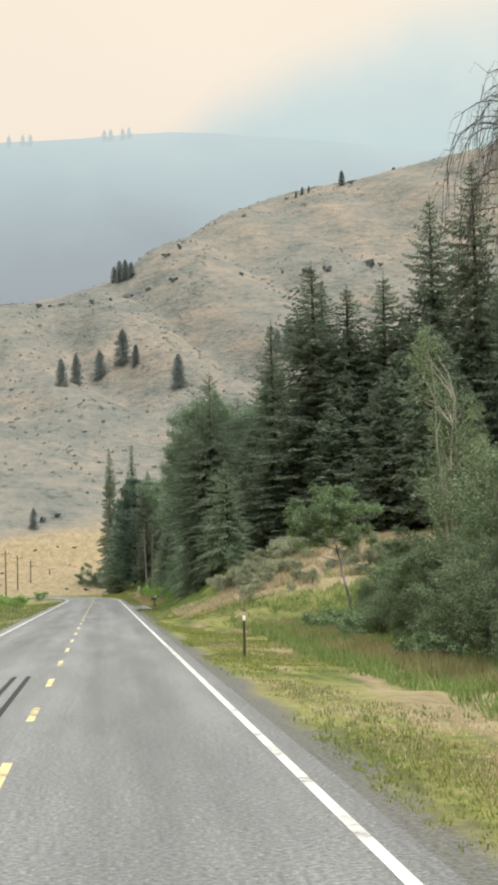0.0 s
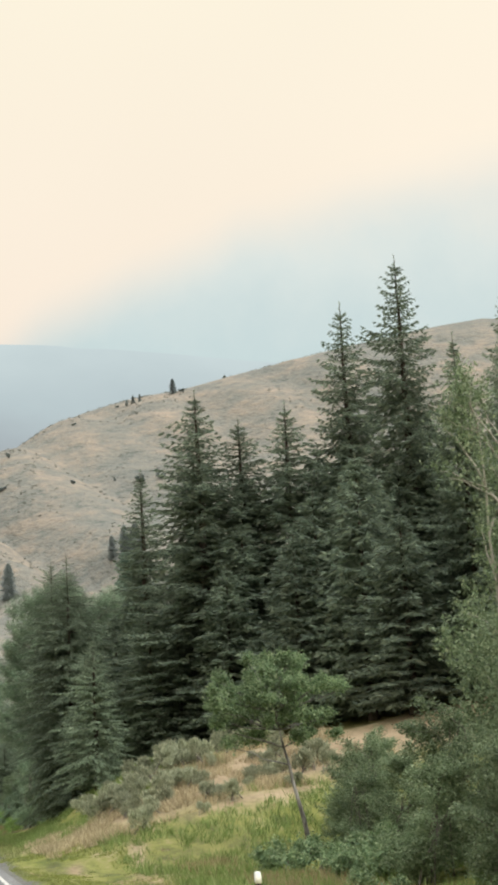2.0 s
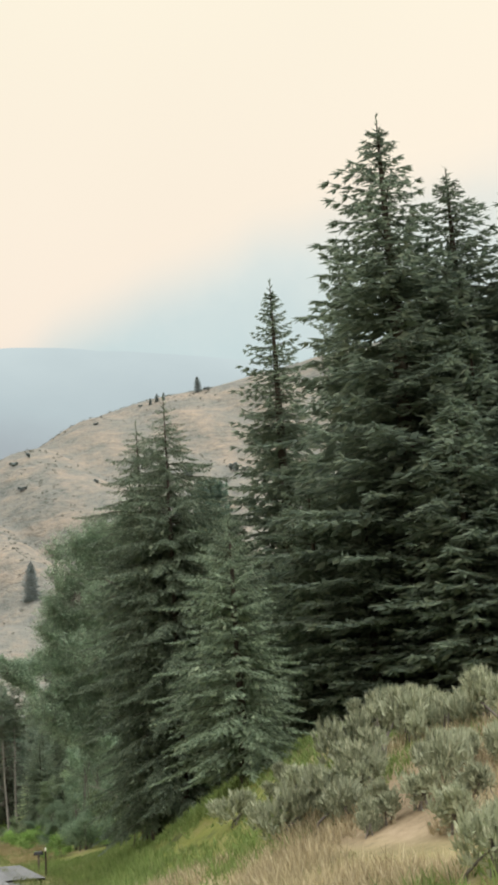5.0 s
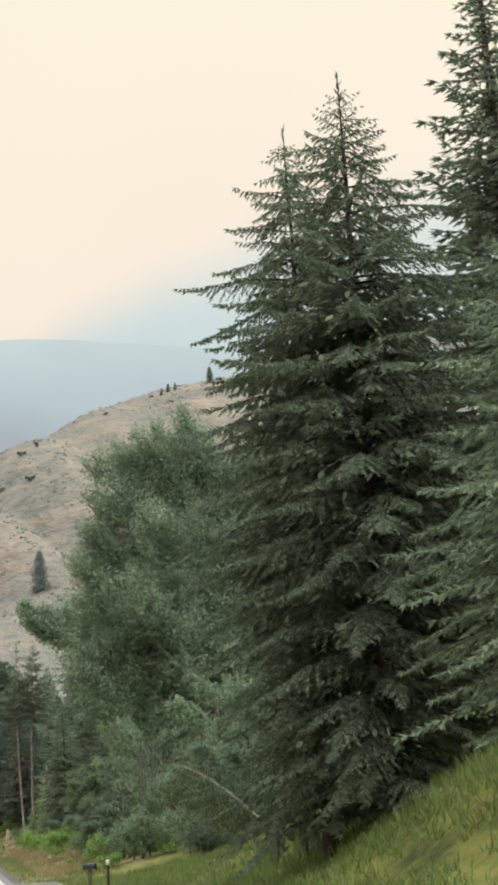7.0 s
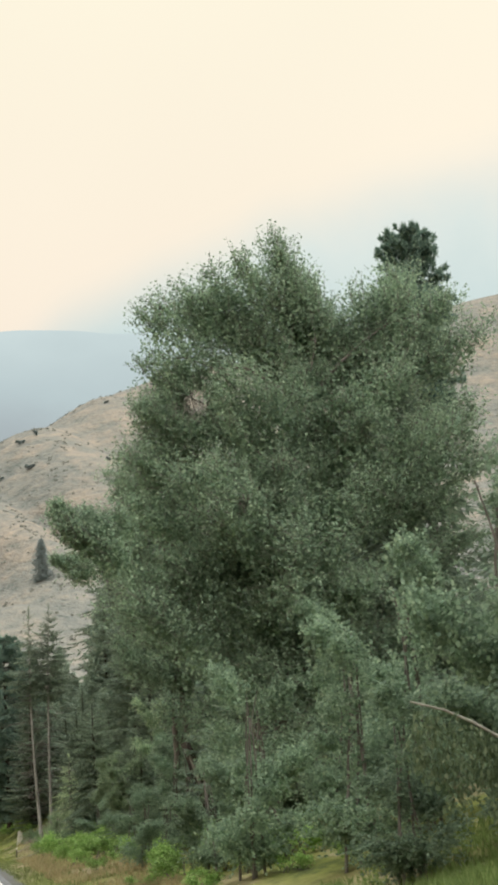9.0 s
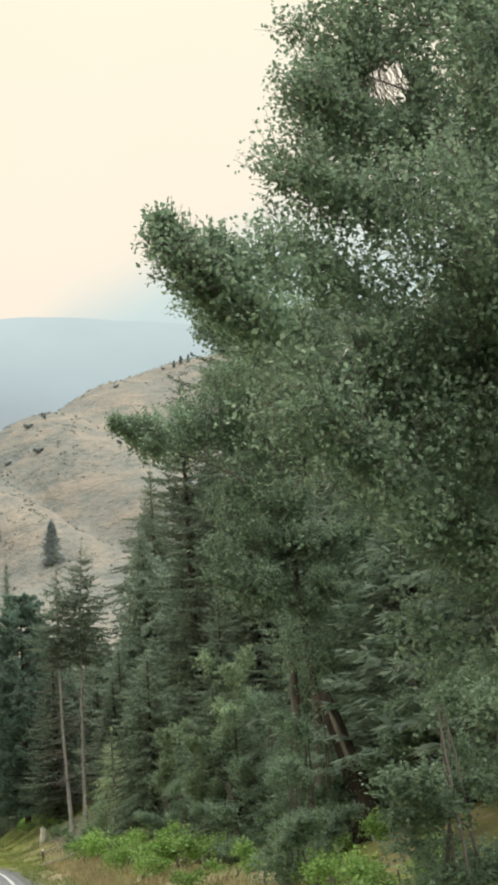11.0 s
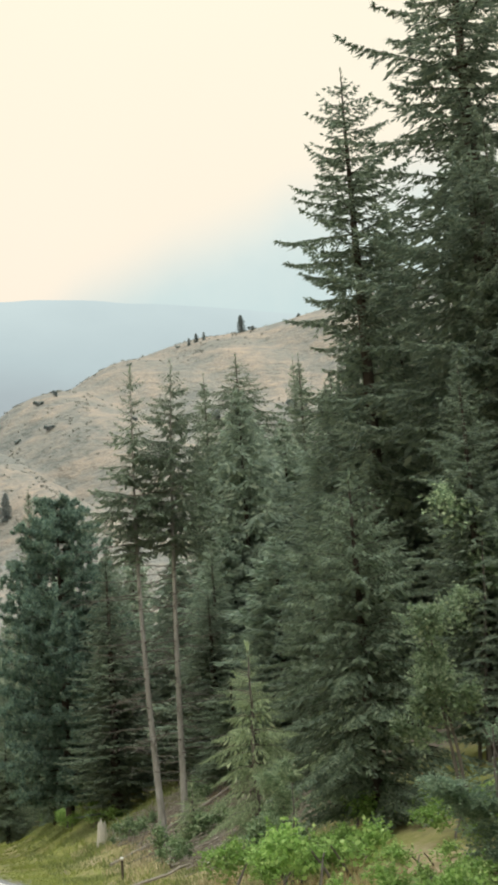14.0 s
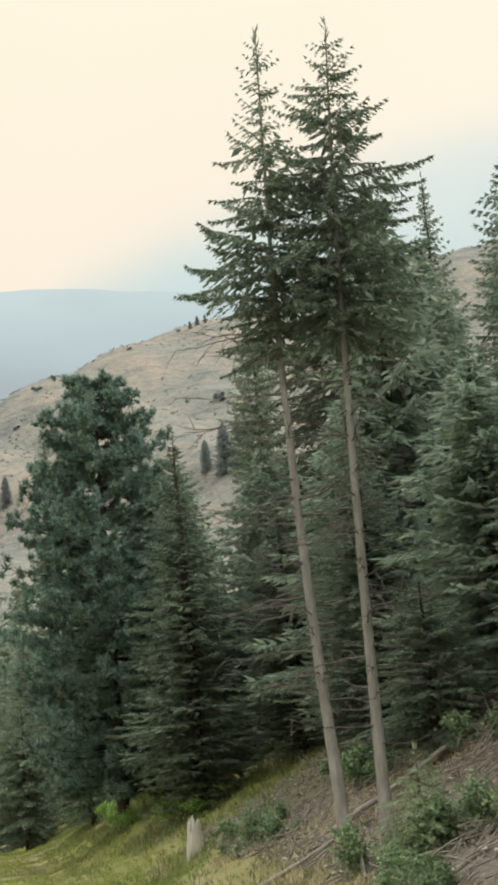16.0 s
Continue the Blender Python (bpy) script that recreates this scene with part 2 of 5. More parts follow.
# ---- geometry helpers ----
class Geo:
    """Gathers quads in numpy and turns them into one mesh."""

    def __init__(self):
        self.v, self.f, self.n = [], [], 0

    def add(self, verts, faces):
        self.v.append(np.asarray(verts, float))
        self.f.append(np.asarray(faces, int) + self.n)
        self.n += len(verts)

    def tube(self, points, radii, seg=6):
        p = np.asarray(points, float)
        r = np.asarray(radii, float)
        t = np.gradient(p, axis=0)
        t /= np.linalg.norm(t, axis=1)[:, None] + 1e-9
        ref = np.where(np.abs(t[:, 2:3]) > 0.9, np.array([[1.0, 0, 0]]), np.array([[0, 0, 1.0]]))
        a = np.cross(t, ref)
        a /= np.linalg.norm(a, axis=1)[:, None] + 1e-9
        b = np.cross(t, a)
        an = np.arange(seg) * 2 * np.pi / seg
        ring = p[:, None] + r[:, None, None] * (np.cos(an)[None, :, None] * a[:, None] + np.sin(an)[None, :, None] * b[:, None])
        k = len(p)
        i, j = np.meshgrid(np.arange(k - 1), np.arange(seg), indexing="ij")
        j2 = (j + 1) % seg
        f = np.stack([i * seg + j, i * seg + j2, (i + 1) * seg + j2, (i + 1) * seg + j], -1).reshape(-1, 4)
        self.add(ring.reshape(-1, 3), f)

    def blades(self, base, way, side, length, width, belly=0.45):
        """Pointed leaves: base points, unit ways and sides, lengths and widths."""
        n = len(base)
        length, width = np.broadcast_to(length, (n,))[:, None], np.broadcast_to(width, (n,))[:, None]
        m = base + way * length * belly
        v = np.stack([base, m + side * width / 2, base + way * length, m - side * width / 2], 1).reshape(-1, 3)
        self.add(v, np.arange(4 * n).reshape(-1, 4))

    def mesh(self, name, mat, smooth=False):
        v, f = np.concatenate(self.v), np.concatenate(self.f)
        me = bpy.data.meshes.new(name)
        me.vertices.add(len(v))
        me.vertices.foreach_set("co", v.ravel())
        me.loops.add(f.size)
        me.loops.foreach_set("vertex_index", f.ravel())
        me.polygons.add(len(f))
        me.polygons.foreach_set("loop_start", np.arange(len(f)) * 4)
        me.polygons.foreach_set("loop_total", np.full(len(f), 4))
        if smooth:
            me.polygons.foreach_set("use_smooth", np.ones(len(f), bool))
        me.update(calc_edges=True)
        me.validate()
        if mat:
            me.materials.append(mat)
        return me


def part(name, geo, mat, parent, label="", smooth=False):
    ob = new(name, geo.mesh(name, mat, smooth))
    ob.parent = parent
    return tagged(ob, label)


def unit(v):
    return v / (np.linalg.norm(v, axis=-1, keepdims=True) + 1e-9)


def vnoise(x, y, seed=0):
    """Smooth value noise on a unit lattice, 0 to 1."""
    x, y = np.asarray(x, float), np.asarray(y, float)
    xi, yi = np.floor(x), np.floor(y)
    u, w = x - xi, y - yi
    u, w = u * u * (3 - 2 * u), w * w * (3 - 2 * w)

    def h(a, b):
        s = np.sin(a * 127.1 + b * 311.7 + seed * 74.7) * 43758.5453
        return s - np.floor(s)

    return (h(xi, yi) * (1 - u) + h(xi + 1, yi) * u) * (1 - w) + (h(xi, yi + 1) * (1 - u) + h(xi + 1, yi + 1) * u) * w


# ---- lie of the land ----
CROSS_X = [2.55, 4, 5, 7, 9, 11, 13, 16, 22, 40, 90]
CROSS = {
    -80: [-0.06, -0.15, -0.22, -0.3, -0.2, 0.2, 0.8, 1.4, 2.5, 6, 16],
    60: [-0.06, -0.12, -0.2, -0.3, -0.3, -0.2, 0.1, 0.9, 2.3, 6, 16],
    80: [-0.06, -0.12, -0.2, -0.25, -0.2, -0.15, -0.05, 0.7, 2.6, 7, 16],
    97: [-0.06, 0.0, 0.15, 0.6, 1.2, 1.9, 2.4, 2.8, 3.8, 8, 16],
    108: [-0.06, 0.0, 0.25, 1.0, 2.1, 3.2, 3.8, 4.3, 5.2, 9, 18],
    117: [-0.06, -0.05, 0.15, 1.2, 2.8, 3.8, 4.4, 5.2, 6, 10, 18],
    131: [-0.08, -0.1, 0.0, 0.7, 1.8, 2.9, 3.8, 4.8, 6, 10, 18],
    138: [-0.08, -0.15, -0.1, 0.5, 1.5, 2.5, 3.4, 4.5, 6, 10, 18],
    156: [-0.08, -0.25, -0.25, 0.0, 0.4, 0.9, 1.5, 2.4, 4, 8, 16],
    198: [-0.06, 0.0, 0.0, 0.2, 0.5, 1.0, 1.6, 2.6, 5, 10, 20],
    219: [-0.06, 0.0, 0.1, 0.5, 1.1, 1.8, 2.5, 3.6, 6, 11, 20],
    237: [-0.06, -0.1, 0.0, 0.7, 1.6, 2.5, 3.5, 4.7, 7, 12, 22],
    252: [-0.06, 0.0, 0.3, 1.0, 2.0, 3.1, 4.1, 5.3, 7.5, 12, 22],
    283: [-0.06, 0.4, 1.0, 2.2, 3.2, 4.1, 4.9, 6, 8, 13, 24],
    330: [-0.06, 0.3, 0.8, 2.0, 3.0, 4.0, 4.8, 6, 8, 13, 24],
    420: [1, 1.2, 1.5, 2, 2.5, 3, 3.5, 4, 6, 10, 24],
}
RIDGE_X = [-700, -400, -115, -56, -24, 11, 28, 51, 62, 82, 110, 152, 182, 222, 266, 345, 427, 700, 1500]
RIDGE_Y = [820, 850, 900, 950, 980, 1020, 1050, 1090, 1109, 1150, 1180, 1180, 1176, 1169, 1160, 1150, 1150, 1150, 1150]
RIDGE_Z = [20, 60, 119, 158, 169.5, 187, 205, 225, 233.5, 254, 273, 285.5, 289.5, 298.7, 305.5, 323, 338, 385, 420]


def road_middle(y):
    """How far the road has bent to the left of its straight line."""
    d = np.maximum(0, np.asarray(y, float) - 215)
    return -np.where(d < 170, d * d / 700, 170 * 170 / 700 + (d - 170) * 0.486)


def ground_z(x, y):
    x, y = np.asarray(x, float), np.asarray(y, float)
    x, y = np.broadcast_arrays(x, y)
    ky = np.array(sorted(CROSS))
    rows = np.array([np.interp(x.ravel(), CROSS_X, CROSS[k]) for k in ky])
    i = np.clip(np.searchsorted(ky, y.ravel()) - 1, 0, len(ky) - 2)
    w = np.clip((y.ravel() - ky[i]) / (ky[i + 1] - ky[i]), 0, 1)
    w = w * w * (3 - 2 * w)
    cols = np.arange(x.size)
    right = (rows[i, cols] * (1 - w) + rows[i + 1, cols] * w).reshape(x.shape)
    off = x - road_middle(y)
    # shoulder falls away gently on the far side of the road
    left = np.interp(-off, [4.9, 6, 9, 20, 60], [-0.06, -0.15, -0.3, -0.5, -0.5])
    low = np.where(off > 2.0, right, np.where(off < -4.2, left, -0.06))
    low = np.where((y > 215) & (off > -5.2) & (off < 3.2), -0.06, low)
    bumpy = (vnoise(x * 0.8, y * 0.8, 3) - 0.5) * 0.16 + (vnoise(x * 0.25, y * 0.25, 4) - 0.5) * 0.3
    low = low + bumpy * np.clip((off - 3.5) / 3, 0, 1)
    # the hillside
    rz, ry = np.interp(x, RIDGE_X, RIDGE_Z), np.interp(x, RIDGE_X, RIDGE_Y)
    s = (y - 430) / (ry - 430)
    up = np.clip(s, 0, 1)
    face = rz * (up + 0.05 * np.sin(up * np.pi * 3) * up)
    crest = np.clip((s - 0.9) / 0.1, 0, 1)
    face = face - rz * 0.02 * crest
    back = np.maximum(0, y - ry)
    face = face - back * 0.22
    gully = (np.abs(vnoise(x / 60 + y / 300, y / 260, 7) - 0.5) * 2 - 0.65) * 20 + (vnoise(x / 22 + y / 70, y / 60, 8) - 0.6) * 8 + (vnoise(x / 8, y / 14, 9) - 0.5) * 2.2
    face = face + gully * np.clip(up * 4, 0, 1) * np.clip((1 - up) * 3.5, 0, 1)
    face = face + 6 * np.exp(-((x + 14) / 42) ** 2 - ((y - 600) / 30) ** 2) + 5 * np.exp(-((x - 40) / 30) ** 2 - ((y - 860) / 40) ** 2)
    blend = np.clip((y - 400) / 60, 0, 1)
    rise = 10 * np.clip((y - 330) / 120, 0, 1) * np.clip((y - 330) / 120, 0, 1)
    return np.where(y < 430, low * (1 - blend) + np.minimum(low, 6) * blend + rise, 10 + np.minimum(low, 6) * np.clip(1 - (y - 430) / 120, 0, 1) + np.maximum(face, -60))


def gz(x, y):
    return float(ground_z(np.array([x]), np.array([y]))[0])


def spaced(*runs):
    out = []
    for a, b, step in runs:
        out += list(np.arange(a, b, step))
    return np.array(out)


def sheet(xs, ys, zfun):
    X, Y = np.meshgrid(xs, ys, indexing="ij")
    Z = zfun(X, Y)
    g = Geo()
    k = len(ys)
    i, j = np.meshgrid(np.arange(len(xs) - 1), np.arange(k - 1), indexing="ij")
    f = np.stack([i * k + j, (i + 1) * k + j, (i + 1) * k + j + 1, i * k + j + 1], -1).reshape(-1, 4)
    g.add(np.stack([X, Y, Z], -1).reshape(-1, 3), f)
    return g, X.ravel(), Y.ravel()


gx = spaced((-4900, -1000, 500), (-1000, -260, 60), (-260, -40, 7), (-40, -8, 2.5), (-8, 2.4, 0.65), (2.4, 5, 0.2), (5, 8.4, 0.28), (8.4, 18, 0.5), (18, 50, 2), (50, 480, 7), (480, 1000, 40), (1000, 4901, 500))
gy = spaced((-4000, -100, 400), (-100, 0, 10), (0, 310, 1.4), (310, 430, 5), (430, 1260, 8), (1260, 1500, 40), (1500, 4901, 400))
g, X, Y = sheet(gx, gy, ground_z)
ground_mesh = g.mesh("ground", GROUND, True)
cover = ground_mesh.color_attributes.new("cover", "FLOAT_COLOR", "POINT")
OFF = X - road_middle(Y)
dryness = np.clip(vnoise(X * 0.5, Y * 0.14, 11) * 1.6 - 0.7, 0, 1)
bank = np.clip(1 - np.abs(Y - 102) / 12, 0, 1) * np.clip((X - 6.5) / 3, 0, 1)
brush = np.clip(1 - np.abs(Y - 248) / 14, 0, 1) * np.clip((X - 5) / 2, 0, 1) * 0.8
dryness = np.clip(np.maximum(dryness, np.maximum(bank * np.clip(1.6 - np.maximum(Y - 104, 0) * 0.14, 0.2, 1.6), brush)), 0, 1)
bare = np.clip(1.6 - np.hypot((X - 13.2) / 2.6, (Y - 92.3) / 1.2), 0, 1)
dryness = np.maximum(dryness * np.clip((Y - 91) / 3, 0.25, 1) ** (Y > 60), bare)
dryness = np.where((Y > 330) & (Y < 470), 0.85, dryness)
for row_x, keep_off in ((5.1, 0.55), (6.2, 0.5), (7.3, 0.6)):
    lane = row_x + 0.9 * (vnoise(Y * 0.12, Y * 0, int(row_x * 10)) - 0.5)
    swath = np.exp(-((X - lane) / 0.3) ** 2) * np.clip((vnoise(X * 0.8, Y * 0.3, int(row_x * 7)) - keep_off + 0.25) * 4, 0, 1)
    dryness = np.where(Y < 92, np.maximum(dryness, swath), dryness)
hillness = np.clip((Y - 436 - 22 * vnoise(X / 30, Y * 0, 18)) / 10, 0, 1)
gravel = np.clip(1 - (np.abs(np.where(OFF > 0, OFF - 2.6, -4.9 - OFF)) - 0.2 - 0.75 * vnoise(X * 2, Y * 0.35, 17) * vnoise(X, Y * 1.1, 19)) / 0.3, 0, 1) * np.where((OFF > 2.4) | (OFF < -4.6), 1, 0)
cover.data.foreach_set("color", np.stack([dryness, hillness, gravel * 0.9, np.ones_like(X)], -1).ravel())
shed = ground_mesh.color_attributes.new("litter", "FLOAT_COLOR", "POINT")
slash = np.clip(1 - np.abs(Y - 246) / 20, 0, 1) * np.clip((X - 6.2) / 1.0, 0, 1) * 1.8
wood_floor = np.clip((X - 9.5) / 2, 0, 1) * np.clip((Y - 117) / 6, 0, 1) * np.where((Y > 150) & (Y < 230), np.clip((X - 15) / 3, 0, 1), 1)
lv = np.clip(np.maximum(slash, wood_floor), 0, 1) * np.clip(0.55 + 0.9 * vnoise(X * 0.9, Y * 0.9, 15), 0, 1) * np.where(Y > 330, 0, 1)
shed.data.foreach_set("color", np.stack([lv, lv, lv, np.ones_like(X)], -1).ravel())
ground = tagged(new("ground", ground_mesh), "dry grass valley floor, roadside bank and bare hillside", "ground", kind="structure")


# ---- road ----
def strip(name, left, right, y0, y1, top, mat, thick=0.0, step=6.0, curve=True):
    """A ribbon along the road between two offsets, with edges where it is thick."""
    n = max(2, int((y1 - y0) / step) + 1)
    ys = np.linspace(y0, y1, n)
    cx = road_middle(ys) if curve else np.zeros(n)
    gq = Geo()
    a = np.stack([cx + left, ys, np.full(n, top)], 1)
    b = np.stack([cx + right, ys, np.full(n, top)], 1)
    i = np.arange(n - 1)
    gq.add(np.concatenate([a, b]), np.stack([i, i + n, i + n + 1, i + 1], 1))
    if thick:
        for side in (a, b):
            low = side - np.array([0, 0, thick])
            gq.add(np.concatenate([side, low]), np.stack([i, i + 1, i + n + 1, i + n], 1))
    return gq.mesh(name, mat)


road = tagged(new("road", strip("road", -5.05, 2.56, -80, 420, 0.0, ASPHALT, 0.12)), "worn grey asphalt two-lane country road", "road", kind="structure")
for nm, a, b in (("edge_line", 2.11, 2.24), ("edge_line", -4.65, -4.52)):
    ob = new(nm, strip(nm, a, b, -80, 418, 0.004, WHITE_LINE))
    ob.parent = road
    tagged(ob, "worn white painted edge line")
for k in range(-3, 40):
    y = 26.8 + 9.0 * k
    ob = new("centre_dash", strip("centre_dash", -1.28, -1.15, y, y + 2.9, 0.004, YELLOW_LINE, 0, 1.5))
    ob.parent = road
    tagged(ob, "yellow painted centre dash")
for x in (-1.81, -2.15):
    ob = new("tyre_mark", strip("tyre_mark", x - 0.06, x + 0.06, 27, 40, 0.004, RUBBER, 0, 2.0))
    ob.parent = road
    tagged(ob, "black tyre skid mark")
apron = tagged(new("driveway_apron", strip("driveway_apron", 2.565, 4.15, 135, 158, -0.012, ASPHALT, 0.1, 3.0)), "grey paved driveway mouth beside the road", "driveway", kind="structure")

# ---- far mountains, smoke haze painted into their glow ----
def painted_haze_material(name, stops, soft=None):
    """Far slopes as a plain glowing backdrop: smoke haze painted in as colour, paler with height."""
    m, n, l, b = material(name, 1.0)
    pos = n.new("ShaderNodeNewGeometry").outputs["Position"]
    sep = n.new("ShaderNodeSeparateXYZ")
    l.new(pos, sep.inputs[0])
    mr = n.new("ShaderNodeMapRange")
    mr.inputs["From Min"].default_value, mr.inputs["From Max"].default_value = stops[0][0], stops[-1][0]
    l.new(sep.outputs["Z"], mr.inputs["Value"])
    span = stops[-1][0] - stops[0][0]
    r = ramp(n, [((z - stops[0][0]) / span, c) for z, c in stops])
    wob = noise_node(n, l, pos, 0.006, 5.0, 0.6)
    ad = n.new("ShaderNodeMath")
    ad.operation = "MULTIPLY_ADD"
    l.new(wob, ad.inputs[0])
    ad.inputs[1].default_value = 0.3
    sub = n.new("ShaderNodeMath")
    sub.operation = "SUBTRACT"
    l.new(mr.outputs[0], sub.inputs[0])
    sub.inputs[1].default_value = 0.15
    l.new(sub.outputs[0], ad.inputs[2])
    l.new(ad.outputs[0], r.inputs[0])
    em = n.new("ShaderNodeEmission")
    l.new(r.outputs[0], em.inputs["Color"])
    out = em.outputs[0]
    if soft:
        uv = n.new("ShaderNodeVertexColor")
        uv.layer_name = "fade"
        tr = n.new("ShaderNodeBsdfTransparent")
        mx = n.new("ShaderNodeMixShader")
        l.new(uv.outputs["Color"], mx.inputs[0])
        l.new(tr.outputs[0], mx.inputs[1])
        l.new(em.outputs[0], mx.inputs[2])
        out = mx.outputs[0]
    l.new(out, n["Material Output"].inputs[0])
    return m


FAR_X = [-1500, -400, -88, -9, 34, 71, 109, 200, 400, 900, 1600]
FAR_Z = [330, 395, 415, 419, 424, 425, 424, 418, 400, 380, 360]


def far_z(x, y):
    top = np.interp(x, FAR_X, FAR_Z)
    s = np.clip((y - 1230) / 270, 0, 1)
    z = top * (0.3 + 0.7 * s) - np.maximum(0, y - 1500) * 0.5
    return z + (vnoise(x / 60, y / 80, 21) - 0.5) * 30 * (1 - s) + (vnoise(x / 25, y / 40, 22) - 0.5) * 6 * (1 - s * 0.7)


# Haze tones of the ridge, painted by height into the emission.
HAZE_RIDGE = painted_haze_material("painted_haze_ridge", [(90, (0.302, 0.311, 0.315)), (200, (0.294, 0.319, 0.34)), (280, (0.336, 0.378, 0.403)), (350, (0.416, 0.487, 0.508)), (430, (0.504, 0.58, 0.592))])
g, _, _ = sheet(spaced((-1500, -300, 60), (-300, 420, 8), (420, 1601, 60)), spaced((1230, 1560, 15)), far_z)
tagged(new("backdrop_ridge", g.mesh("backdrop_ridge", HAZE_RIDGE, True)), "far ridge with blue-grey smoke haze painted into its glow", "mountain", kind="structure")

# Pale smoke haze as emission colour; no smoke stands in front of the slope.
HAZE_FAR = painted_haze_material("painted_haze_slope", [(200, (0.403, 0.504, 0.521)), (500, (0.428, 0.538, 0.55)), (660, (0.504, 0.596, 0.601)), (800, (0.605, 0.659, 0.638)), (950, (0.722, 0.697, 0.63))], soft=True)
sx, sv = np.linspace(-900, 1700, 120), np.linspace(0, 1, 40)
SX, SV = np.meshgrid(sx, sv, indexing="ij")
top = np.interp(SX, [-900, 100, 165, 313, 488, 715, 890, 1250, 1700], [560, 690, 735, 815, 890, 965, 1010, 1100, 1180]) + 16 * (vnoise(SX / 60, SX * 0, 31) - 0.5)
g = Geo()
i, j = np.meshgrid(np.arange(119), np.arange(39), indexing="ij")
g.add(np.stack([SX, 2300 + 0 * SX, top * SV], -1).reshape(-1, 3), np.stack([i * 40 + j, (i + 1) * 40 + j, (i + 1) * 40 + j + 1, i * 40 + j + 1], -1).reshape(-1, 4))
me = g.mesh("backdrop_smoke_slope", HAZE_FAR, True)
# Alpha thins towards the top edge, imitating the slope's loss in haze.
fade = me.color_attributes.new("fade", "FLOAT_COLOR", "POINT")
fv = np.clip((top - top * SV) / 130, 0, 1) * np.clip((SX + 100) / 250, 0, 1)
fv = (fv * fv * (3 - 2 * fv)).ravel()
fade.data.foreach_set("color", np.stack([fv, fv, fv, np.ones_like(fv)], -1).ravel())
tagged(new("backdrop_smoke_slope", me), "mountain slope with pale smoke haze painted into its glow", "mountain", kind="structure")


# ---- plants ----
def root(name, label, category, group=""):
    ob = new(name)
    ob.empty_display_size = 0.3
    return tagged(ob, label, category, group)


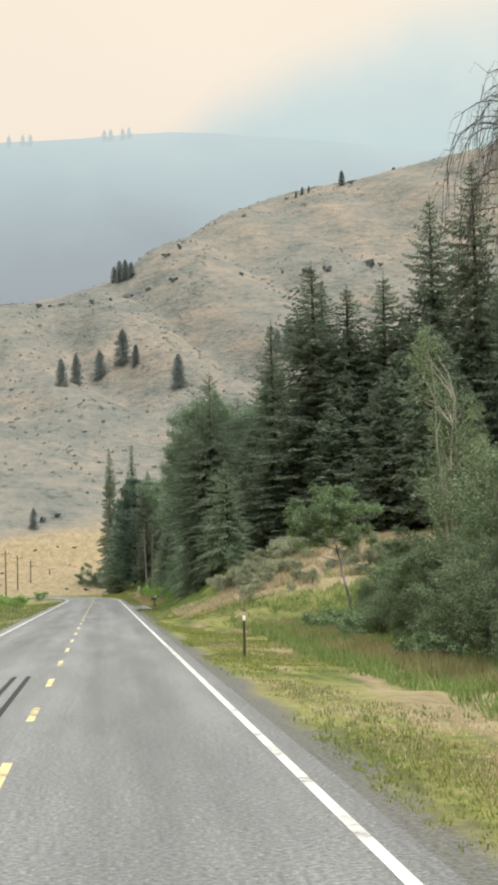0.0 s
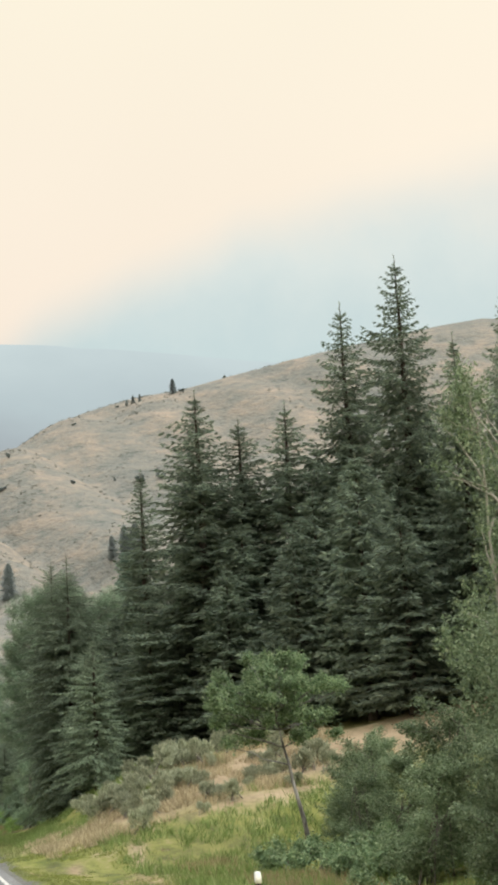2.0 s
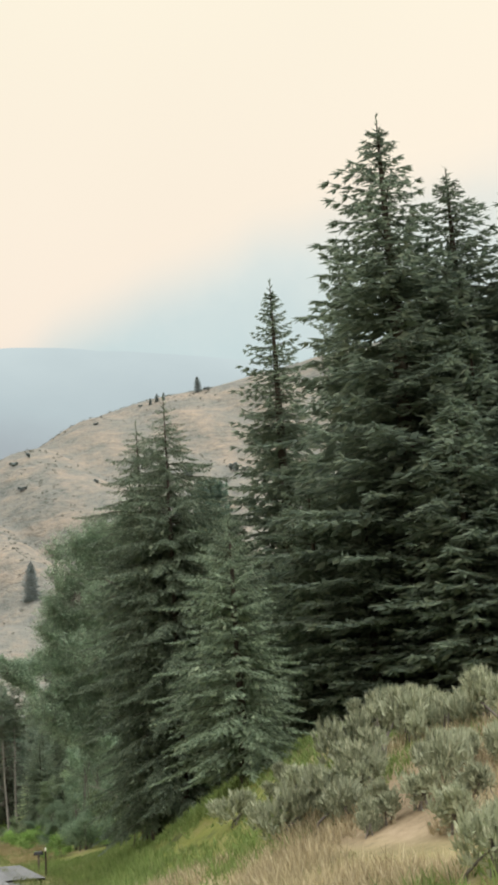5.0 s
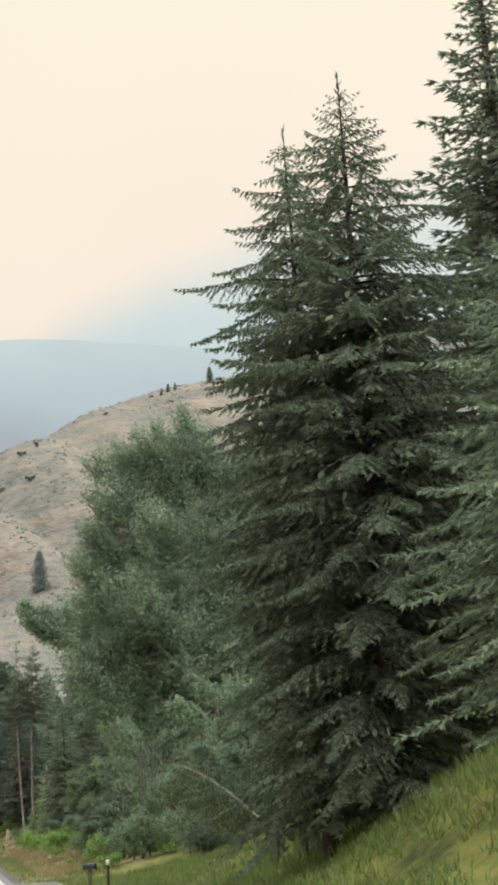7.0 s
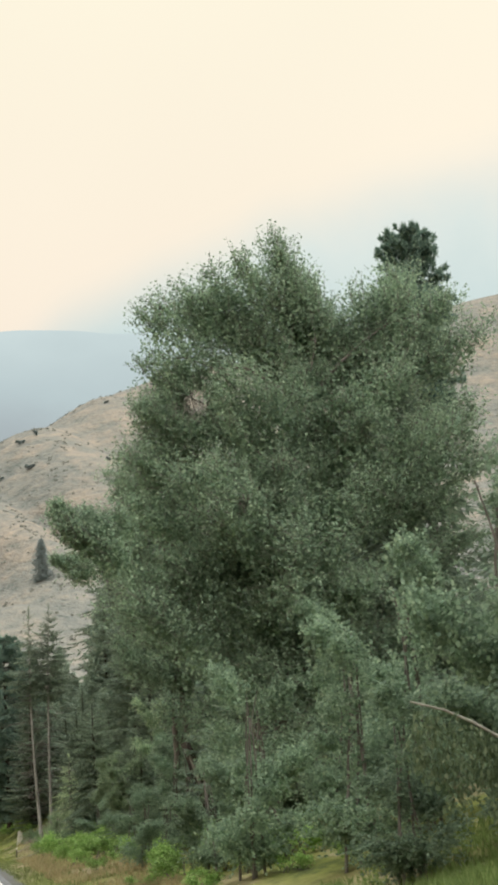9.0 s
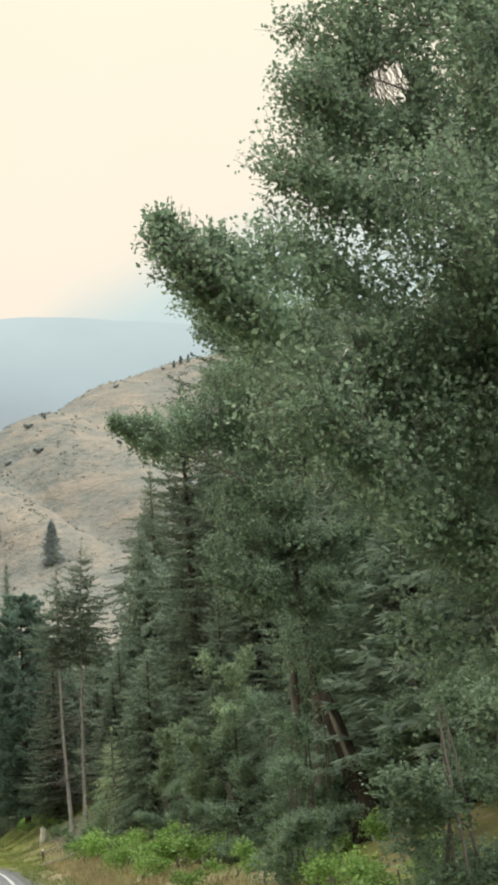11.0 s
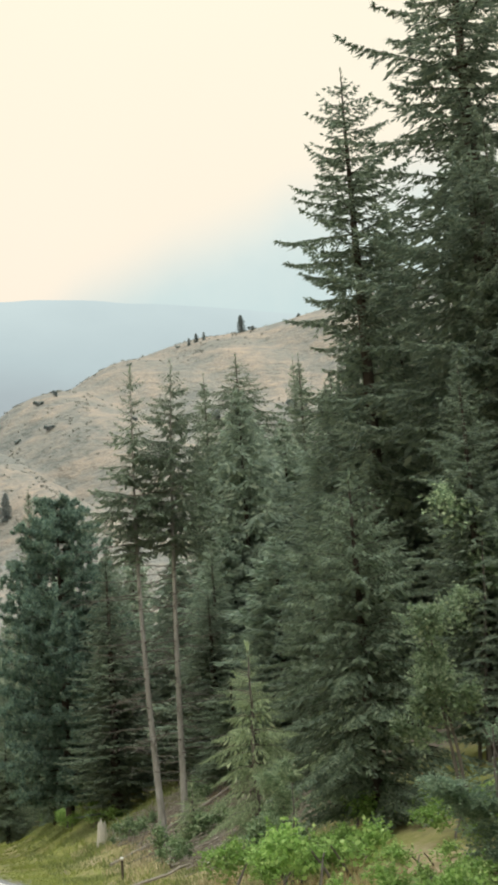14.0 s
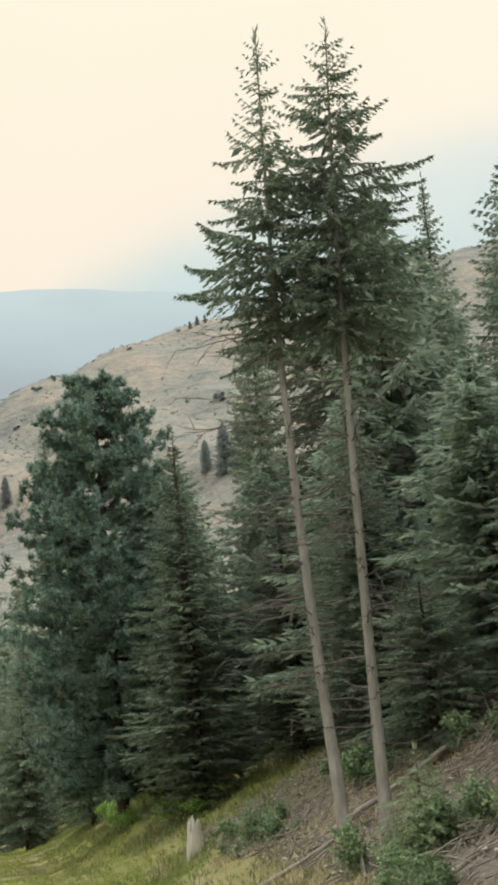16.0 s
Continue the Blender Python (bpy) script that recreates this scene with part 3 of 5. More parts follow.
def conifer(name, seed, h, spread, clear, mat, bark, label, droop=0.35, gap=0.5, detail=1.0, shape=0.8, dead=0, lean=0.0, group="roadside conifers", ragged=0.15, girth=1.0, hang=0.5, skirt=(0.6, 3.0), wide=0.34, inner=1.0, bow=0.0, bend=1.0, thin=None, tip=0.16, slim=0.32, rise=0.6):
    """A fir, spruce or pine: tapered trunk, whorls of drooping boughs, each a frond of side twigs thick with needle sprays."""
    rg = np.random.default_rng(seed)
    tree = root(name, label, "tree", group)
    r0 = (0.011 * h + 0.03) * girth
    zs = np.linspace(0, 1, 14)
    wob = np.stack([np.cumsum(rg.normal(0, 0.05, 14)) * 0.3 * girth ** 3 + lean * zs ** bend * h + bow * np.sin(zs * np.pi), np.cumsum(rg.normal(0, 0.05, 14)) * 0.3, zs * h], 1)
    wob[0, :2] = 0
    tr = Geo()
    wob0 = wob.copy()
    wob0[0, 2] = -0.5
    tr.tube(wob0, r0 * (1 + 0.5 * np.exp(-zs * 25)) * (1 - zs) ** 0.85 + 0.008, 8)
    part("trunk", tr, bark, tree, smooth=True)

    def axis(z):
        return np.stack([np.interp(z, wob[:, 2], wob[:, 0]), np.interp(z, wob[:, 2], wob[:, 1]), z], -1)

    boughs, needles = Geo(), Geo()
    up = np.array([0, 0, 1.0])
    step, full = 0.17 * detail, 0.24 * detail
    lop, turn = rg.uniform(0, 2 * np.pi), 0.0
    z = clear * h
    while z < h * 0.975:
        u = (z - clear * h) / (h * (1 - clear))
        prof = (1 - u) ** shape * min(1, skirt[0] + u * skirt[1]) * min(1, 0.3 + (h - z) / (tip * h))
        n = 6 if u < 0.8 else 5
        turn += 2.4
        reach = rg.uniform(1 - ragged, 1 + 0.6 * ragged)
        sparse = thin(u) if thin else 1.0
        for a in turn + (np.arange(n) + rg.uniform(-0.3, 0.3, n)) * 2 * np.pi / n:
            if rg.random() > sparse:
                continue
            L = spread * prof * reach * rg.uniform(1 - 1.3 * ragged, 1 + ragged) * (1 + 0.12 * math.cos(a - lop)) + 0.06
            if rg.random() < 0.06:
                L *= 1.2
            bl = full * min(1, 0.42 + 0.4 * L)
            d = np.array([np.cos(a), np.sin(a), 0.0])
            side = np.array([-d[1], d[0], 0.0])
            lift = rise * u * u + 0.12 + rg.normal(0, 0.07)
            k = max(4, int(L / step))
            s = np.linspace(0.12, 1, k)
            p0 = axis(np.array([z + rg.uniform(-0.12, 0.12)]))[0]
            dz = L * (lift * s - droop * (1 - 0.5 * u) * s * s * 1.3 + 0.14 * s ** 5)
            pts = p0 + d * (L * s)[:, None] + up * dz[:, None] + side * (0.05 * L * rg.normal() * s * s)[:, None]
            if L > 0.5:
                boughs.tube(np.vstack([p0, pts[k // 3], pts[int(0.7 * k)]]), np.linspace(0.010 + 0.010 * L, 0.005, 3), 3)
            # side twigs, longest at a third of the bough
            tl = (wide * min(L, 3.6) * (1 - s) ** 0.8 * np.minimum(1, 0.35 + 2.2 * s) + 0.4 * bl)
            m = max(1, int(np.ceil(tl.max() / (0.62 * bl))))
            f = (np.arange(m) + 0.35) / m
            for sign in (-1, 1):
                t2 = tl * rg.uniform(0.7, 1.2, k)
                tw = unit(d * 0.75 + side * sign * rg.uniform(0.55, 0.95, (k, 1)) - up * (hang * rg.uniform(0.4, 1.1, (k, 1))) + rg.normal(0, 0.10, (k, 3)))
                pos = pts[:, None] + tw[:, None] * (t2[:, None] * f[None, :])[:, :, None] - up * (0.45 * hang * t2[:, None] * f[None, :] ** 2)[:, :, None]
                ok = (f[None, :] * tl.max() <= t2[:, None] + 0.3 * bl)
                base, way0 = pos[ok], np.repeat(tw[:, None], m, 1)[ok]
                for fan in (-0.55, 0.55):
                    c = len(base)
                    way = unit(way0 + np.cross(way0, up) * fan - up * hang * 0.35 + rg.normal(0, 0.22, (c, 3)))
                    sd = unit(np.cross(way, rg.normal(0, 1, (c, 3)) + up * 0.4))
                    needles.blades(base - way * 0.03, way, sd, bl * rg.uniform(0.7, 1.3, c), bl * slim * rg.uniform(0.7, 1.2, c), 0.42)
            # sprays along the bough itself and a hanging fringe under it
            for ww, ln in ((d * 0.9 + up * 0.25, 1.0), (d * 0.55 - up * (0.35 + hang), 1.15)):
                way = unit(ww + rg.normal(0, 0.25, (k, 3)))
                sd = unit(np.cross(way, rg.normal(0, 1, (k, 3))))
                needles.blades(pts - way * 0.04, way, sd, bl * ln * rg.uniform(0.8, 1.3, k), bl * 1.1 * slim, 0.4)
            end = pts[-1] - pts[-2]
            needles.blades(pts[[-1]] - unit(end) * 0.5 * bl, unit(end)[None], unit(np.cross(end, up + 0.3 * rg.normal(0, 1, 3)))[None], 1.5 * bl, 0.3 * bl, 0.35)
            # shaded twigs close to the stem
            c = int(inner * L / (0.2 * detail) * 0.32 / slim) if u < 0.7 else 0
            if c:
                sc = rg.uniform(0.03, 0.6, c)
                pc = p0 + d * (L * sc)[:, None] + up * np.interp(sc, s, dz)[:, None] + side * rg.normal(0, 0.2 * L, (c, 1)) * sc[:, None] - up * rg.uniform(0, 0.8 * gap, (c, 1))
                wc = unit(d * 0.6 + side * rg.normal(0, 0.7, (c, 1)) - up * rg.uniform(0.3, 1.0, (c, 1)))
                needles.blades(pc, wc, unit(np.cross(wc, rg.normal(0, 1, (c, 3)))), np.minimum(0.42 * detail ** 0.6, 0.3 * L + 0.12), np.minimum(0.6 * slim * detail ** 0.6, 0.12 * L + 0.03), 0.45)
        z += gap * rg.uniform(0.8, 1.25) * (1.0 if u < 0.6 else 0.8 if u < 0.85 else 0.6)
    # the leader
    k = 14
    way = unit(up + rg.normal(0, 0.3, (k, 3)))
    needles.blades(axis(np.linspace(h * 0.955, h * 0.998, k)), way, unit(np.cross(way, rg.normal(0, 1, (k, 3)))), 0.26, 0.05)
    if boughs.v:
        tagged(part("branchwood", boughs, bark, tree), kind="stuff")
    part("crown", needles, mat, tree)
    if dead:
        dg = Geo()
        for _ in range(dead):
            zz = rg.uniform(0.12, clear + 0.12) * h
            a = rg.uniform(0, 2 * np.pi)
            L = rg.uniform(0.4, 2.1) * spread * 0.6
            d = np.array([np.cos(a), np.sin(a), 0.0])
            s = np.linspace(0, 1, 6)
            p0 = axis(np.array([zz]))[0]
            sag = rg.uniform(0.1, 0.55)
            pts = p0 + d * (L * s)[:, None] + up * (L * (0.12 * s - sag * s * s + 0.2 * s ** 4))[:, None] + rg.normal(0, 0.03, (6, 3)) * (s > 0)[:, None]
            dg.tube(pts, np.linspace(0.022, 0.006, 6), 3)
            for t in (1, 2, 3, 4, 5):
                w = unit(d + rg.normal(0, 0.6, 3))
                dg.tube(np.stack([pts[t], pts[t] + w * L * 0.14, pts[t] + w * L * 0.27 - up * 0.08 * L]), [0.010, 0.007, 0.003], 3)
        tagged(part("deadwood", dg, GREY_BARK, tree, "bare grey dead branches"), kind="stuff")
    return tree


def tufted_pine(name, seed, h, spread, clear, label, lean=0.0, group="roadside conifers", top=0.55, gap=0.42):
    """A ponderosa-like pine: rounded crown of rising boughs that end in bristling needle tufts."""
    rg = np.random.default_rng(seed)
    tree = root(name, label, "tree", group)
    zs = np.linspace(0, 1, 10)
    tr, boughs, needles = Geo(), Geo(), Geo()
    tr.tube(np.stack([lean * zs * h, 0 * zs, zs * h - 0.4 * (zs == 0)], 1), (0.012 * h + 0.05) * (1 - zs) ** 0.8 + 0.02, 8)
    up = np.array([0, 0, 1.0])
    z = clear * h
    turn = 0.0
    while z < h * 0.98:
        u = (z - clear * h) / (h * (1 - clear))
        prof = min(1, 0.7 + u) * (1 - u ** 2.2) ** top
        turn += 2.4
        for a in turn + (np.arange(5) + rg.uniform(-0.35, 0.35, 5)) * 2 * np.pi / 5:
            L = spread * prof * rg.uniform(0.7, 1.1) + 0.25
            d = np.array([np.cos(a), np.sin(a), 0.0])
            side = np.array([-d[1], d[0], 0.0])
            s = np.linspace(0, 1, 7)
            rise = rg.uniform(0.1, 0.5) * (0.3 + u)
            p0 = np.array([lean * z, 0, z])
            pts = p0 + d * (L * s)[:, None] + up * (L * (rise * s * s - 0.1 * s))[:, None]
            boughs.tube(pts, np.linspace(0.012 + 0.012 * L, 0.01, 7), 3)
            tips = [pts[-1], pts[-2], pts[-3]]
            for _ in range(4 + int(L * 4.5)):
                q = pts[rg.integers(1, 7)]
                w = unit(d * 0.7 + side * rg.normal(0, 0.8) + up * rg.uniform(-0.1, 0.7))
                e = q + w * rg.uniform(0.2, 0.25 + 0.2 * L)
                boughs.tube([q, e], [0.012, 0.007], 3)
                tips.append(e)
            for c in tips:
                m = 34
                w = unit(rg.normal(0, 1, (m, 3)) + d * 0.4 + up * 0.75)
                sd = unit(np.cross(w, rg.normal(0, 1, (m, 3))))
                needles.blades(c + w * 0.02, w, sd, rg.uniform(0.18, 0.32, m), 0.045, 0.5)
                q = unit(rg.normal(0, 1, (4, 3)))
                needles.blades(c - q * 0.2, q, unit(np.cross(q, rg.normal(0, 1, (4, 3)))), 0.4, 0.2, 0.5)
        z += gap * rg.uniform(0.8, 1.2)
    part("trunk", tr, DARK_BARK, tree, smooth=True)
    part("branchwood", boughs, DARK_BARK, tree)
    part("crown", needles, PINE, tree)
    return tree


def broadleaf(name, seed, blobs, clusters, per, leaf, mat, bark, label, category="tree", group="", trunks=1, trunk_r=0.2, size=0.55, height=None, droop=0.2, show_limbs=0.6, base_spread=0.3, core=1.0, core_leaf=0.13, lump=0.6, rise=0.55, aspect=0.68, fan=0.25, per_lobe=12, shoots=5, lift=0.5, twigs=False, gaps=()):
    """A leafy tree or shrub: blobs (centre, radii) shape its crown; limbs reach to lobes, and every lobe is a dome of leafy shoots."""
    rg = np.random.default_rng(seed)
    tree = root(name, label, category, group)
    up = np.array([0, 0, 1.0])
    wts = np.array([b[1][0] * b[1][1] * b[1][2] for b in blobs]) ** 0.6
    lobes = max(3, clusters // per_lobe)
    pick = rg.choice(len(blobs), lobes, p=wts / wts.sum())
    pick[:min(lobes, len(blobs))] = np.arange(min(lobes, len(blobs)))
    cen = np.array([b[0] for b in blobs], float)[pick]
    rad = np.array([b[1] for b in blobs], float)[pick]
    puff = np.minimum(lump, 0.8 * rad.min(1)) * rg.uniform(0.7, 1.25, lobes)
    dirs = unit(rg.normal(0, 1, (lobes, 3)))
    lc = cen + dirs * np.maximum(rad - 0.8 * puff[:, None], 0.1 * rad) * rg.uniform(0.3, 1.0, (lobes, 1)) ** 0.4
    lc[:, 2] = np.maximum(lc[:, 2], 0.3 * puff)
    topz = lc[:, 2].max() if height is None else height
    mid = np.average(cen[:, :2], axis=0, weights=wts[pick])
    heart = np.array([mid[0], mid[1], 0.45 * topz])
    wood, leaves = Geo(), Geo()
    stems = []
    for k in range(trunks):
        zs = np.linspace(0, 1, 9)
        foot = rg.normal(0, base_spread, 2) if trunks > 1 else np.zeros(2)
        tip = mid + rg.normal(0, fan * rad[:, 0].mean(), 2) * (1 if trunks > 1 else 0.4)
        xy = foot + (tip - foot) * (zs ** 1.3)[:, None] + np.cumsum(rg.normal(0, 0.04 * topz / 9, (9, 2)), 0)
        xy[0] = foot
        st = np.column_stack([xy, zs * topz * rg.uniform(0.75, 0.92)])
        st[0, 2] = -0.4
        stems.append(st)
        wood.tube(st, trunk_r * (1 - zs) ** 0.9 / (1 + 0.25 * (trunks - 1)) + 0.015, 7)
    root_of = np.zeros((lobes, 3))
    for li, q in enumerate(lc):
        st = stems[rg.integers(len(stems))]
        want = q[2] - rise * np.hypot(*(q[:2] - st[len(st) // 2, :2])) - 0.3
        p = st[int(np.argmin(np.abs(st[:, 2] - max(want, 0.12 * topz))))]
        root_of[li] = p
        s = np.linspace(0, 1, 6)
        far = np.linalg.norm(q - p)
        if rg.random() < show_limbs and (topz < 12 or rad[li].min() > 1.7 or rg.random() < 0.3):
            arc = p + (q - p) * s[:, None] + up * (np.sin(s * np.pi) * (0.12 if rad[li].min() > 0.5 else -0.02) * far)[:, None] + rg.normal(0, 0.02 * far, (6, 3)) * np.sin(s * np.pi)[:, None]
            wood.tube(arc, np.linspace(min(0.35 * trunk_r, 0.012 + 0.010 * far), 0.007, 6), 4)
    # leafy shoots spring from the outer dome of each lobe
    home = np.repeat(np.arange(lobes), per_lobe * shoots)
    n = len(home)
    out = unit(lc - heart)[home]
    dome = unit(rg.normal(0, 0.75, (n, 3)) + out * 0.7 + up * 0.35)
    back = root_of - lc
    reach = np.linalg.norm(back, axis=1)
    back = unit(back) * np.minimum(0.6 * reach, np.where(rad.min(1) < 1.3, 0.9, 2.6) * puff)[:, None]
    slip = rg.uniform(0, 1, n) ** 1.4
    taper = 0.45 + 0.75 * np.sqrt(slip) * (1.15 - 0.5 * slip)
    spread_out = rg.uniform(0.5, 1.35, lobes)[home]
    foot = lc[home] + back[home] * slip[:, None] + dome * (puff[home] * spread_out * taper * rg.uniform(0.2, 1.0, n) ** 0.6)[:, None] * np.array([1, 1, 0.7])
    run = unit(dome * 0.6 + out * 0.35 + up * lift + rg.normal(0, 0.45, (n, 3)))
    long = size * rg.uniform(0.5, 1.25, n) * np.minimum(1, 0.45 + 0.6 * puff[home])
    each = max(2, per // shoots)
    f = (np.arange(each) + 0.3) / each
    sag = -up * droop * 0.35
    pos = foot[:, None] + run[:, None] * (long[:, None] * f[None, :])[:, :, None] + (sag[None, None] * (long[:, None] * f[None, :] ** 2)[:, :, None])
    pos = pos.reshape(-1, 3) + rg.normal(0, 0.06 * size, (n * each, 3))
    rr = np.repeat(run, each, 0)
    way = unit(rr * 0.5 + rg.normal(0, 0.65, (n * each, 3)) - up * droop)
    sd = unit(np.cross(way, rg.normal(0, 0.5, (n * each, 3)) + up + np.repeat(out, each, 0) * 0.5))
    ln = leaf * rg.uniform(0.65, 1.3, n * each)
    keep = pos[:, 2] > 0.03
    leaves.blades(pos[keep], way[keep], sd[keep], ln[keep], (ln * aspect)[keep], 0.36)
    if twigs:
        for i in range(0, n, 2):
            wood.tube([foot[i] - run[i] * 0.25 * long[i], foot[i] + run[i] * long[i] + sag * long[i]], [0.009, 0.004], 3)
    # shaded leaves inside the lobes
    nc = max(3, int(28 * core * per_lobe))
    slip = rg.uniform(0, 1, (lobes * nc, 1))
    pc = np.repeat(lc, nc, 0) + np.repeat(back, nc, 0) * slip + rg.normal(0, 0.36, (lobes * nc, 3)) * np.repeat(puff[:, None], nc, 0) * (0.5 + 0.6 * slip)
    pc[:, 2] = np.maximum(pc[:, 2], 0.1)
    wc = unit(rg.normal(0, 1, (lobes * nc, 3)))
    leaves.blades(pc, wc, unit(np.cross(wc, rg.normal(0, 1, (lobes * nc, 3)))), np.minimum(size * 0.55, core_leaf), np.minimum(size * 0.4, core_leaf * 0.7), 0.4)
    # open windows through the crown
    for at, along, r in gaps:
        axis = unit(np.array(along, float))
        for i, v in enumerate(leaves.v):
            q = v.reshape(-1, 4, 3)
            rel = q[:, 0] - np.array(at)
            clear_of = np.linalg.norm(rel - (rel @ axis)[:, None] * axis, axis=1) > r * rg.uniform(0.7, 1.4, len(q))
            leaves.v[i] = q[clear_of].reshape(-1, 3)
            leaves.f[i] = np.arange(len(leaves.v[i])).reshape(-1, 4)
    if gaps:
        leaves.f = [f + sum(len(v) for v in leaves.v[:i]) for i, f in enumerate(leaves.f)]
    stem = part("trunk", wood, bark, tree, smooth=True)
    if trunks > 2 or twigs:
        tagged(stem, kind="stuff")
    part("crown", leaves, mat, tree)
    return tree


def set_at(ob, x, y, turn=0.0, scale=1.0, sink=0.05, tall=None):
    s = Matrix.Diagonal((scale, scale, tall or scale, 1))
    ob.matrix_basis = pose(x, y, gz(x, y) - sink, 0, 0, turn) @ s
    return ob


def copy_at(ob, x, y, turn=0.0, wide=1.0, tall=1.0, label=""):
    keep = ob.scale.copy()
    ob.scale = (1, 1, 1)
    c = copy_thing(ob, pose(x, y, gz(x, y) - 0.05, 0, 0, turn) @ Matrix.Diagonal((wide, wide, tall, 1)))
    ob.scale = keep
    return tagged(c, label)


# conifers of the dark grove and along the bank: first of each kind, then copies
firs = [conifer("fir_tree", 11, 26, 4.1, 0.04, FIR, DARK_BARK, "tall dark green fir on the wooded bank", detail=1.3, gap=0.6, hang=0.4),
        conifer("fir_tree", 12, 26, 4.0, 0.05, FIR, DARK_BARK, "tall dark green fir with ragged boughs", ragged=0.24, gap=0.62, droop=0.32, detail=1.15, shape=0.72, hang=0.42),
        conifer("fir_tree", 13, 22, 2.7, 0.03, FIR, DARK_BARK, "slender pointed dark green fir", gap=0.5, shape=0.8, detail=1.05, droop=0.25, hang=0.35)]
grove_fill = conifer("fir_tree", 15, 20, 4.2, 0.06, FIR, DARK_BARK, "dark fir in the depth of the grove", detail=2.2, gap=0.7, hang=0.5)
open_fir = conifer("fir_tree", 16, 28, 3.4, 0.1, FIR, DARK_BARK, "tall open fir with its trunk showing through", detail=0.95, gap=0.66, shape=0.5, tip=0.07, ragged=0.34, droop=0.22, hang=0.35, inner=0.3, thin=lambda u: 0.86)
fill_fir = conifer("fir_tree", 14, 20, 4.2, 0.06, HAZED_FIR, DARK_BARK, "dark fir in the depth of the wood", detail=2.3, gap=0.7)
spruce = conifer("spruce_tree", 21, 12, 2.8, 0.08, SPRUCE, DARK_BARK, "young grey-green spruce with drooping tips", droop=0.5, gap=0.42, detail=0.72, slim=0.24, shape=0.62, hang=0.9, skirt=(0.75, 1.5))
twin = conifer("fir_tree", 22, 18, 4.2, 0.06, BROAD_FIR, DARK_BARK, "broad dark fir with sweeping boughs", droop=0.5, gap=0.46, detail=0.6, slim=0.27, rise=0.1, shape=0.52, tip=0.26, skirt=(0.62, 1.2), ragged=0.2, hang=0.8, girth=0.7)
masters = {"a": (firs[0], 26), "b": (firs[1], 26), "c": (firs[2], 22), "s": (spruce, 12), "t": (twin, 18), "f": (fill_fir, 20), "g": (grove_fill, 20), "o": (open_fir, 28)}
used = set()


def plant(kind, x, y, top, wide=1.0, turn=0.0):
    """Stands a conifer with its tip at height top; wide scales its spread."""
    ob, h = masters[kind]
    t = (top - gz(x, y)) / h
    if kind not in used:
        used.add(kind)
        return set_at(ob, x, y, turn, wide * 1.0, 0.05, t)
    return copy_at(ob, x, y, turn, wide, t)


